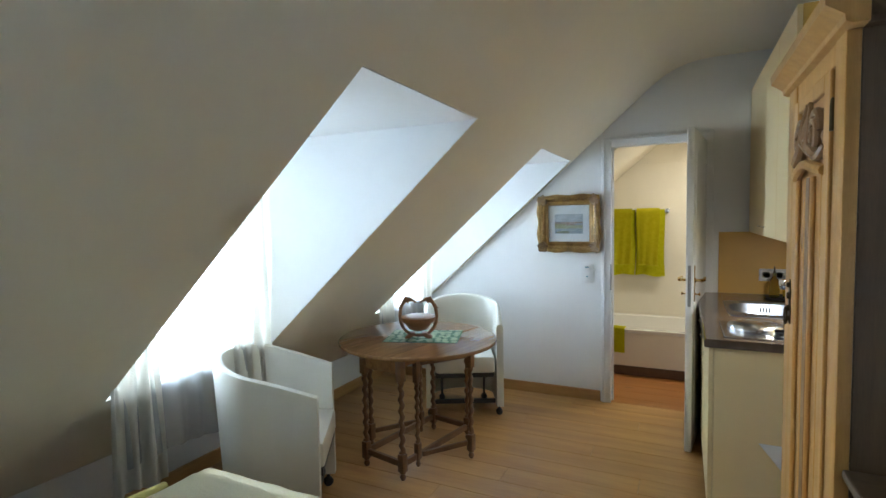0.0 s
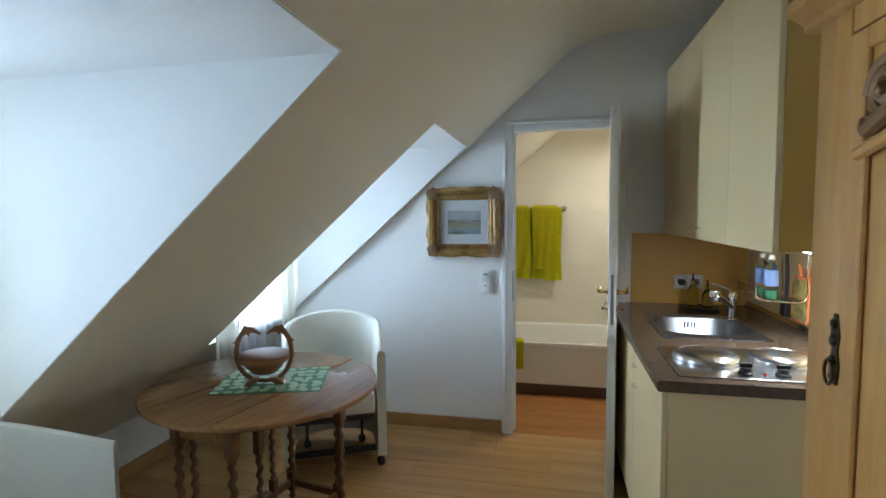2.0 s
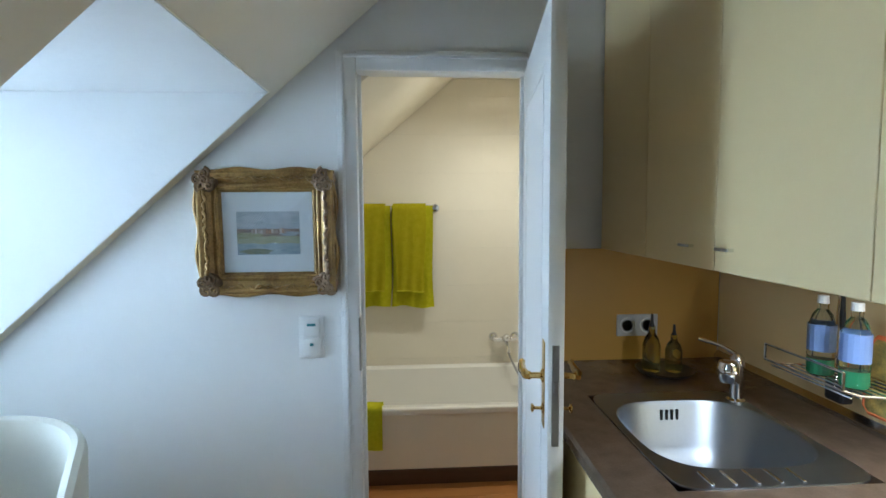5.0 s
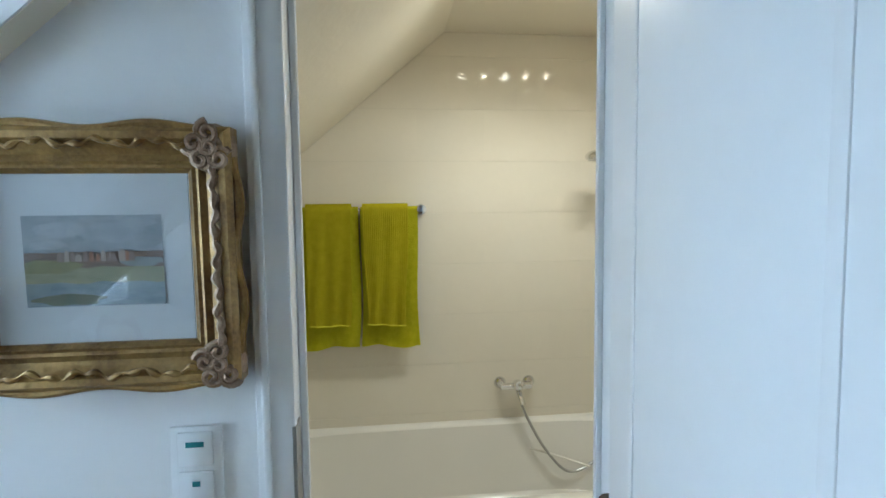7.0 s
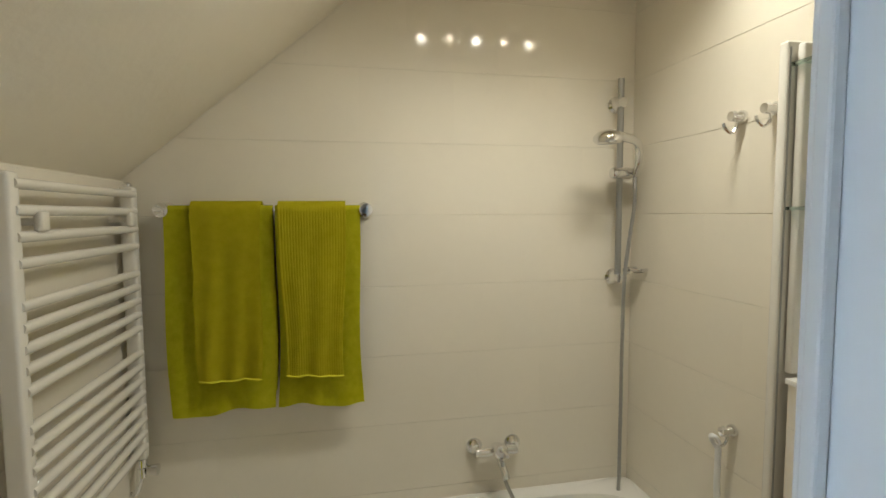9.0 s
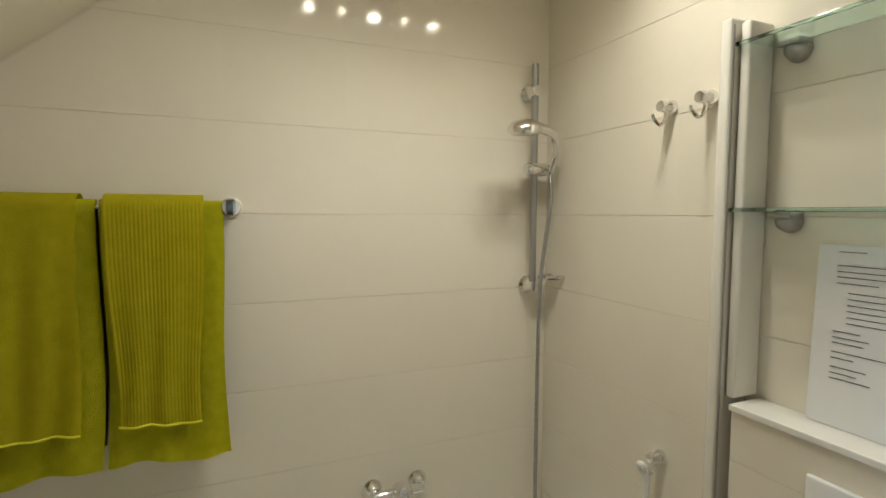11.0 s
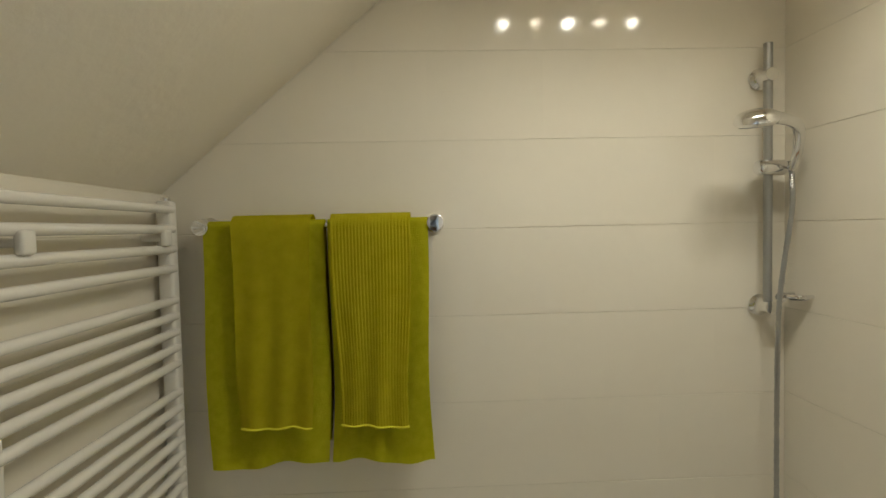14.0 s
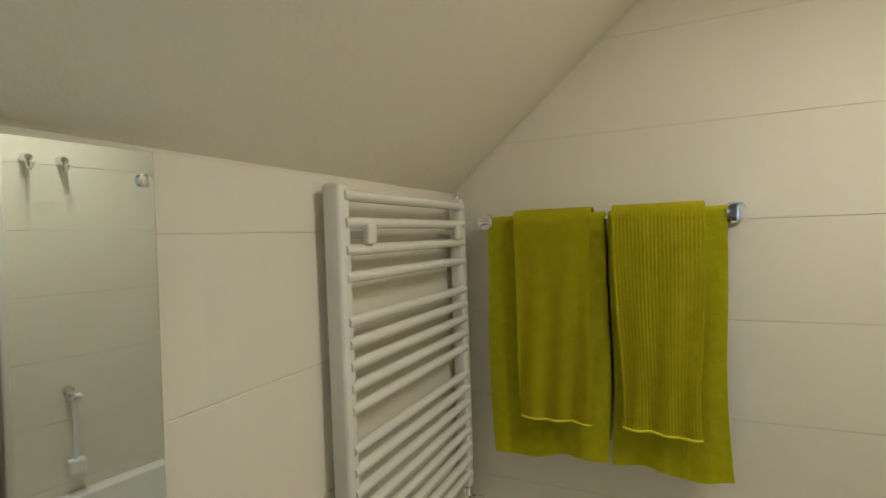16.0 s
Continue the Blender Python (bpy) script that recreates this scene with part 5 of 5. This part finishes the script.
def rim_towel():
    bm = bmesh.new()
    prof = [(4.64, 0.30), (4.62, 0.423), (4.595, 0.437), (4.54, 0.441), (4.518, 0.438), (4.506, 0.425), (4.503, 0.33), (4.504, 0.21)]
    pts = curve([(0, y, z) for y, z in prof], 4)
    rows = [[bm.verts.new((-0.98 + 0.25 * i / 12, p.y - 0.004 * math.sin(i * 1.3), p.z)) for i in range(13)] for p in pts]
    for a, b in zip(rows, rows[1:]):
        for i in range(12):
            bm.faces.new((a[i], a[i + 1], b[i + 1], b[i]))
    bmesh.ops.solidify(bm, geom=bm.faces[:], thickness=-0.006)
    tagged(part("bath_mat_towel", bm, TOWEL, None, "", True), "lime green towel hung over the bathtub edge", "towel", "lime towels")


rim_towel()


def towel_radiator():
    r = thing("towel_radiator", "white enamelled ladder towel radiator on the low wall", "radiator", pose(0, 0, 0))
    X, Y0, Y1 = -1.118, 4.637, 5.225
    for y in (Y0, Y1):
        part("upright", box(X - 0.028, X + 0.012, y - 0.019, y + 0.019, 0.715, 1.575, 0.008, None, 3), RADW, r, "", True)
    zs = [1.552 - 0.053 * i for i in range(4)] + [1.308 - 0.043 * i for i in range(5)] + [1.058 - 0.043 * i for i in range(8)]
    first = None
    for z in zs:
        part("bar", tube([(X + 0.006, Y0, z), (X + 0.006, Y1, z)], 0.0115, 12), RADW, r, "", True)
    for y in (Y0 + 0.075, Y1 - 0.055):
        b = part("bracket", box(X + 0.008, X + 0.026, y - 0.016, y + 0.016, 1.455, 1.498, 0.006, None, 3), RADW, r, "", True)
        part("bracket_arm", tube([(BL + 0.01, y, 1.476), (X + 0.01, y, 1.476)], 0.009, 10), RADW, b)
    part("vent_plug", lathe([(0, 0), (0.012, 0), (0.012, 0.008), (0.007, 0.012), (0, 0.014)], 12, None, pose(X - 0.008, Y1, 1.575)), CHROME, r, "chrome vent plug", True)
    v = part("valve", lathe([(0, 0), (0.015, 0), (0.015, 0.03), (0.02, 0.035), (0.02, 0.06), (0, 0.062)], 16, None, pose(X - 0.008, Y1, 0.655)), CHROME, r, "chrome radiator valve", True)
    part("valve_knob", lathe([(0, 0), (0.016, 0), (0.018, 0.03), (0, 0.034)], 16, None, pose(X + 0.012, Y1, 0.675, 0, 90, 0)), CHROME, v, "", True)
    part("pipe", tube(curve([(X - 0.008, Y1, 0.66), (X - 0.02, Y1, 0.615), (BL + 0.02, Y1, 0.60), (BL + 0.009, Y1, 0.60)]), 0.009, 10), CHROME, v, "", True)


towel_radiator()

mir = thing("wall_mirror", "tall frameless wall mirror with chrome clips", "mirror", pose(BL + 0.010, 3.94, 0, 0, 1.0, -4.6))
part("mirror_glass", box(0, 0.005, 0, 0.315, 0.90, 1.58, 0.001), MIRROR, mir)
for _z in (1.545, 1.0):
    part("clip", lathe([(0, 0), (0.008, 0), (0.008, 0.004), (0, 0.006)], 14, None, pose(0.005, 0.302, _z, 0, 90, 0)), CHROME, mir, "round chrome clip", True)


def basin():
    b = thing("washbasin", "small white ceramic washbasin with chrome tap", "washbasin", pose(BL + 0.012, 4.12, 0.80))
    bm = bmesh.new()
    def ring(sx, sy, z, p, dx):
        return [bm.verts.new((dx + sx * math.copysign(abs(math.cos(u)) ** (2 / p), math.cos(u)), sy * math.copysign(abs(math.sin(u)) ** (2 / p), math.sin(u)), z)) for u in [2 * math.pi * (i + 0.5) / 40 for i in range(40)]]
    R = [ring(0.08, 0.09, -0.16, 3, 0.12), ring(0.15, 0.17, -0.08, 3, 0.16), ring(0.17, 0.205, 0.03, 5, 0.175), ring(0.165, 0.20, 0.04, 5, 0.175), ring(0.125, 0.17, 0.04, 3, 0.19), ring(0.11, 0.15, 0.0, 3, 0.19), ring(0.07, 0.10, -0.07, 2.5, 0.18), ring(0.02, 0.02, -0.085, 2, 0.18)]
    for a, c in zip(R, R[1:]):
        for i in range(40):
            bm.faces.new((a[i], a[(i + 1) % 40], c[(i + 1) % 40], c[i]))
    bm.faces.new(R[0])
    bm.faces.new(R[-1])
    part("bowl", bm, CERAMIC, b, "", True)
    part("tap", tube(curve([(0.035, 0, 0.04), (0.037, 0, 0.10), (0.07, 0, 0.125), (0.13, 0, 0.10)]), 0.012, 12), CHROME, b, "chrome basin tap", True)


basin()


# ---- shower fittings ----
def shower():
    s = thing("shower_set", "chrome shower rail with hand shower and flexible hose", "shower", pose(0, 0, 0))
    X, Y = 0.545, BACK - 0.05
    part("rail", tube([(X, Y, 1.225), (X, Y, 1.985)], 0.0115, 14), GREY, s, "satin metal slide rail", True)
    for z in (1.895, 1.24):
        m = lathe([(0, 0), (0.030, 0), (0.032, 0.006), (0.026, 0.016), (0.018, 0.03), (0.018, 0.06), (0, 0.062)], 20, None, pose(X, BACK - 0.009, z, 90, 0, 0))
        part("wall_bracket", m, CHROME, s, "round chrome wall bracket", True)
    sl = part("slider", lathe([(0, -0.04), (0.018, -0.04), (0.022, -0.034), (0.022, 0.034), (0.018, 0.04), (0, 0.04)], 18, None, pose(X, Y - 0.012, 1.635, 0, 90, 0)), CHROME, s, "chrome slider", True)
    part("slider_knob", lathe([(0, 0), (0.014, 0), (0.015, 0.02), (0, 0.024)], 14, None, pose(X + 0.038, Y - 0.012, 1.638, 0, 90, 0)), CASTER, sl, "", True)
    h = part("hand_shower", tube(curve([(X + 0.035, Y - 0.045, 1.625), (X + 0.035, Y - 0.07, 1.68), (X + 0.0, Y - 0.11, 1.735), (X - 0.09, Y - 0.14, 1.752)]), 0.013, 12, rad=lambda t: 0.011 + 0.006 * t), CHROME, s, "curved chrome hand shower", True)
    part("spray_head", lathe([(0, -0.018), (0.045, -0.018), (0.052, -0.010), (0.050, 0.004), (0.036, 0.018), (0.012, 0.024), (0, 0.024)], 28, None, pose(X - 0.135, Y - 0.15, 1.745, 12, -8, 0)), CHROME, h, "round chrome spray head", True)
    part("spray_face", lathe([(0, 0), (0.040, 0), (0.038, -0.003), (0, -0.003)], 24, None, pose(X - 0.135, Y - 0.15, 1.745, 12, -8, 0) @ Matrix.Translation((0, 0, -0.018))), GREY, h, "grey nozzle face")
    pts = curve([(X + 0.036, Y - 0.045, 1.62), (X + 0.034, Y - 0.05, 1.52), (X + 0.016, Y - 0.045, 1.37), (X + 0.004, Y - 0.04, 1.22), (X, Y - 0.04, 0.95), (X - 0.004, Y - 0.045, 0.62), (X - 0.02, Y - 0.06, 0.40), (X - 0.10, Y - 0.10, 0.25), (0.30, Y - 0.11, 0.20), (0.18, Y - 0.10, 0.32), (0.085, Y - 0.07, 0.50), (0.068, Y - 0.052, 0.59)], 26)
    n = len(pts)
    part("hose", tube(pts, 0.007, 8, rad=lambda t: 0.0062 + 0.0014 * (int(t * (n - 1)) % 2)), GREY, s, "ribbed metal hose", True)
    d = thing("soap_dish", "chrome soap dish clipped to the shower rail", "soap dish", pose(X + 0.082, Y - 0.03, 1.262))
    part("ring", tube([(0.06 * math.cos(u), 0.036 * math.sin(u), 0.012) for u in [2 * math.pi * i / 24 for i in range(24)]], 0.006, 8, closed=True), CHROME, d, "", True)
    part("dish", lathe([(0, 0.0), (0.034, 0.0), (0.05, 0.012), (0.048, 0.014), (0.03, 0.004), (0, 0.004)], 24, None, pose(0, 0, 0) @ Matrix.Diagonal((1.1, 0.66, 1, 1))), PANE, d, "clear dish", True)
    part("clip", tube([(-0.06, 0, 0.008), (-0.058, 0.01, 0.008)], 0.014, 12), CHROME, d)
    m = thing("bath_mixer", "chrome wall-mounted bath mixer tap", "tap", pose(0.062, BACK - 0.009, 0.605))
    for x in (-0.075, 0.075):
        part("rosette", lathe([(0, 0), (0.030, 0), (0.032, 0.006), (0.026, 0.018), (0.016, 0.03), (0, 0.032)], 22, None, pose(x, 0, 0.01, 90, 0, 0)), CHROME, m, "round wall rosette", True)
    part("body", tube([(-0.08, -0.04, 0.0), (0.08, -0.04, 0.0)], 0.017, 16), CHROME, m, "", True)
    part("cartridge", lathe([(0, 0), (0.026, 0), (0.028, 0.02), (0.028, 0.05), (0.02, 0.062), (0, 0.064)], 20, None, pose(0.005, -0.035, 0.005, 75, 0, 0)), CHROME, m, "", True)
    part("lever", tube(curve([(0.005, -0.085, 0.02), (0.006, -0.11, 0.03), (0.008, -0.15, 0.03)]), 0.007, 8), CHROME, m, "", True)
    part("spout", tube(curve([(0.005, -0.05, -0.005), (0.008, -0.08, -0.03), (0.012, -0.11, -0.055), (0.014, -0.12, -0.07)]), 0.014, 12), CHROME, m, "", True)


shower()


def hook(y, z):
    h = thing("towel_hook", "chrome wall hook with round knob", "hook", pose(BR - 0.009, y, z), "bathroom hooks")
    part("rosette", lathe([(0, 0), (0.018, 0), (0.019, 0.006), (0.014, 0.016), (0.009, 0.026), (0.016, 0.032), (0.013, 0.042), (0, 0.044)], 18, None, pose(0, 0, 0, 0, -90, 0)), CHROME, h, "", True)
    part("hook_arm", tube(curve([(-0.02, 0, -0.008), (-0.022, 0, -0.03), (-0.035, 0.004, -0.045), (-0.052, 0.008, -0.03), (-0.056, 0.009, -0.018)]), 0.0045, 8), CHROME, h, "", True)
    return h


_h = hook(4.75, 1.755)
copy_thing(_h, pose(BR - 0.009, 4.637, 1.755))
copy_thing(_h, pose(BR - 0.009, 4.745, 0.85))
sq = thing("hanging_brush", "white plastic scrubbing brush hanging from a chrome hook", "brush", pose(BR - 0.05, 4.755, 0.565))
part("handle", tube(curve([(0, 0, 0.23), (-0.008, 0.016, 0.255), (-0.014, 0.004, 0.265), (0, 0, 0.24), (0, 0, 0.12), (0.004, -0.004, 0.0)]), 0.009, 10), PLASTIC, sq, "", True)
part("head", box(-0.02, 0.02, -0.03, 0.03, -0.05, 0.01, 0.008), PLASTIC, sq)

# shower screen profile, boxed-in wall with ledge, glass shelves
sc = thing("shower_screen", "white profiled folding shower screen against the wall", "shower screen", pose(0, 0, 0))
part("profile", box(0.532, BR - 0.010, 4.520, 4.547, 0.435, 1.885, 0.007, None, 3), RADW, sc, "", True)
part("seal", box(0.536, 0.541, 4.5165, 4.5195, 0.435, 1.87, 0.002), GREY, sc, "dark seal strip")
part("screen_panel", box(0.552, BR - 0.010, 4.494, 4.516, 1.101, 1.875, 0.006, None, 3), RADW, sc, "", True)
setting("boxed_wall", box(0.5416, BR - 0.0065, BATH0 + 0.016, 4.490, -0.02, 1.082), GROUT, "half-height boxed-in wall behind the toilet", "wall")
setting("boxed_wall_ledge", box(0.532, BR - 0.0095, BATH0 + 0.016, 4.491, 1.0825, 1.096, 0.002), CERAMIC, "white ledge on the boxed-in wall", "ledge")
for _z in (1.492, 1.825):
    g = thing("glass_shelf", "clear glass shelf on two zinc brackets", "shelf", pose(0, 0, _z), "bathroom glass shelves")
    part("glass", box(0.538, BR - 0.010, 3.96, 4.518 if _z < 1.8 else 4.518, 0, 0.008, 0.001), GREENGLASS, g, "", False)
    for _y in (4.02, 4.442):
        br = bmesh.new()
        lathe([(0.023, 0), (0.023, 0.010), (0.018, 0.025), (0.008, 0.034), (0, 0.036)], 20, br, pose(BR - 0.009, _y, -0.018, 0, -90, 0))
        box(BR - 0.05, BR - 0.009, _y - 0.022, _y + 0.022, -0.012, -0.001, 0.003, br)
        part("bracket", br, GREY, g, "half-round zinc bracket", True)

pp = thing("notice_sheet", "printed white paper notice leaning on the wall ledge", "paper", pose(BR - 0.028, 4.385, 1.097, 0, 2.5, 0))
part("sheet", box(-0.001, 0.001, -0.40, 0.0, 0, 0.335), PAPER, pp)
_rr = random.Random(7)
_z = 0.325
_row = 0
for _row, (_gap, _len) in enumerate(((0, .06), (.022, .21), (.008, .15), (.007, .22), (.008, .09), (.014, .20), (.008, .22), (.008, .22), (.008, .19), (.008, .21), (.008, .16), (.014, .06), (.008, .08), (.007, .07), (.014, .17), (.008, .05), (.014, .08), (.008, .06), (.007, .09))):
    _z -= _gap + 0.003
    part("text_line", box(-0.0022, -0.0012, -0.035 - 0.72 * _len, -0.035 - (0.02 if 5 <= _row <= 10 else 0.0), _z, _z + 0.0013), INK, pp)

fp = thing("flush_plate", "white toilet flush plate with oval button", "flush plate", pose(0.5395, 4.21, 0.94))
part("plate", box(-0.010, 0, -0.125, 0.125, -0.085, 0.085, 0.005, None, 3), PLASTIC, fp, "", True)
part("button", lathe([(0.06, 0), (0.058, 0.003), (0, 0.005)], 30, None, pose(-0.010, 0, 0, 0, -90, 0) @ Matrix.Diagonal((0.8, 1.2, 1, 1))), PLASTIC, fp, "", True)
part("button_ring", tube([(-0.0105, 0.074 * math.cos(u), 0.05 * math.sin(u)) for u in [2 * math.pi * i / 36 for i in range(36)]], 0.0022, 6, closed=True), GREY, fp, "grey ring", True)

# five-lamp ceiling fitting
fl = thing("ceiling_spots", "row of five small ceiling spotlights", "ceiling light", pose(0, 0, 0))
part("bar", box(SPOTS[0] - 0.06, SPOTS[-1] + 0.06, 4.625, 4.665, BCEIL - 0.012, BCEIL - 0.001, 0.003), CHROME, fl)
for _x in SPOTS:
    _s = part("spot", lathe([(0.014, 0.0), (0.026, -0.003), (0.026, -0.013), (0.023, -0.0155), (0.021, -0.011)], 18, None, pose(_x, 4.645, BCEIL - 0.012), closed=False), CHROME, fl, "", True)
    part("lens", lathe([(0, 0), (0.013, 0), (0.013, 0.002), (0, 0.002)], 16, None, pose(_x, 4.645, BCEIL - 0.0305)), GLOW, _s, "glowing lens")


# ---- pieces: wall tiles and floor planks ----
TW, TH, Z_JOINT = 0.333, 0.2525, 1.735


def tile_mesh(poly, axis, depth):
    n = len(poly)
    cx, cy = sum(p[0] for p in poly) / n, sum(p[1] for p in poly) / n
    inner = [(u, v + (cy - v) * 0.008) for u, v in poly]
    put = {"y": lambda u, v, h: (u, -h, v), "x": lambda u, v, h: (-h, u, v), "-x": lambda u, v, h: (h, u, v)}[axis]
    verts = [put(u, v, 0) for u, v in poly] + [put(u, v, depth - 0.0006) for u, v in poly] + [put(u, v, depth) for u, v in inner]
    faces = [tuple(range(2 * n, 3 * n))]
    for a in (0, n):
        faces += [(a + i, a + (i + 1) % n, a + n + (i + 1) % n, a + n + i) for i in range(n)]
    me = bpy.data.meshes.new("tile")
    me.from_pydata(verts, [], faces)
    bm = bmesh.new()
    bm.from_mesh(me)
    bmesh.ops.recalc_face_normals(bm, faces=bm.faces)
    bm.to_mesh(me)
    bm.free()
    me.materials.append(TILE)
    return me


def clip_line(poly, f):
    out = []
    for i, p in enumerate(poly):
        q = poly[(i + 1) % len(poly)]
        a, b = f(p), f(q)
        if a >= 0:
            out.append(p)
        if a * b < 0:
            t = a / (a - b)
            out.append((p[0] + (q[0] - p[0]) * t, p[1] + (q[1] - p[1]) * t))
    return out


def tile_wall(parent, axis, plane, u0, u1, z0, z1, start, f=None):
    shared = {}
    rows = range(int((z0 - Z_JOINT) // TH) - 1, int((z1 - Z_JOINT) // TH) + 2)
    for r in rows:
        za, zb = Z_JOINT + r * TH, Z_JOINT + (r + 1) * TH
        off = start + (TW / 2 if r % 2 else 0)
        k = int((u0 - off) // TW) - 1
        while off + k * TW < u1:
            ua = off + k * TW
            k += 1
            a, b, c, d = max(ua, u0), min(ua + TW, u1), max(za, z0), min(zb, z1)
            if b - a < 0.012 or d - c < 0.012:
                continue
            g = 0.0009
            o = ((a + b) / 2, (c + d) / 2)
            h = 0.0
            poly = [(a + h - o[0], c + g - o[1]), (b - h - o[0], c + g - o[1]), (b - h - o[0], d - g - o[1]), (a + h - o[0], d - g - o[1])]
            key = (round(b - a, 4), round(d - c, 4))
            if f:
                cut = clip_line(poly, lambda p: f(p[0] + o[0], p[1] + o[1]))
                if len(cut) < 3:
                    continue
                if cut != poly:
                    poly, key = cut, None
            me = shared.get(key) if key else None
            if me is None:
                me = tile_mesh(poly, axis, 0.008)
                if key:
                    shared[key] = me
            t = new("tile", me)
            t.parent = parent
            t.location = (o[0], plane, o[1]) if axis == "y" else (plane, o[0], o[1])


tile_wall(bpy.data.objects["bath_wall_back"], "y", BACK, BL + 0.001, BR - 0.0095, 0.395, BCEIL - 0.002, -0.086, lambda x, z: bath_z(x) - 0.004 - z)
tile_wall(bpy.data.objects["bath_wall_right"], "x", BR, BATH0 + 0.002, BACK - 0.0005, 0.395, BCEIL - 0.002, 4.56)
tile_wall(bpy.data.objects["bath_wall_left"], "-x", BL, BATH0 + 0.002, BACK - 0.0095, 0.36, 1.592, 4.36)
tile_wall(bpy.data.objects["boxed_wall"], "x", 0.548, BATH0 + 0.017, 4.489, 0.0, 1.081, 4.30)


def planks(parent, x0, x1, y0, y1, width, material, seed):
    rr = random.Random(seed)
    shared = {}
    y = y1
    while y > y0 + 0.01:
        w = min(width, y - y0)
        xs = [x0]
        c = x0 + rr.uniform(0.8, 2.4)
        while c < x1 - 0.5:
            xs.append(c)
            c += rr.uniform(1.8, 2.8)
        xs.append(x1)
        for a, b in zip(xs, xs[1:]):
            g = 0.0009
            bm = box(-(b - a) / 2 + g, (b - a) / 2 - g, -w / 2 + g, w / 2 - g, -0.02, 0, 0.0012, None, 1)
            p = part("plank", bm, material, parent)
            p.location = ((a + b) / 2, y - w / 2, rr.uniform(-0.0006, 0))
        y -= width


planks(bpy.data.objects["floor"], KNEE, RIGHT, REAR, BATH0 - 0.06, 0.165, FLOORW, 5)
planks(bpy.data.objects["floor"], BL, BR, BATH0 - 0.058, 4.57, 0.165, BATHW, 8)
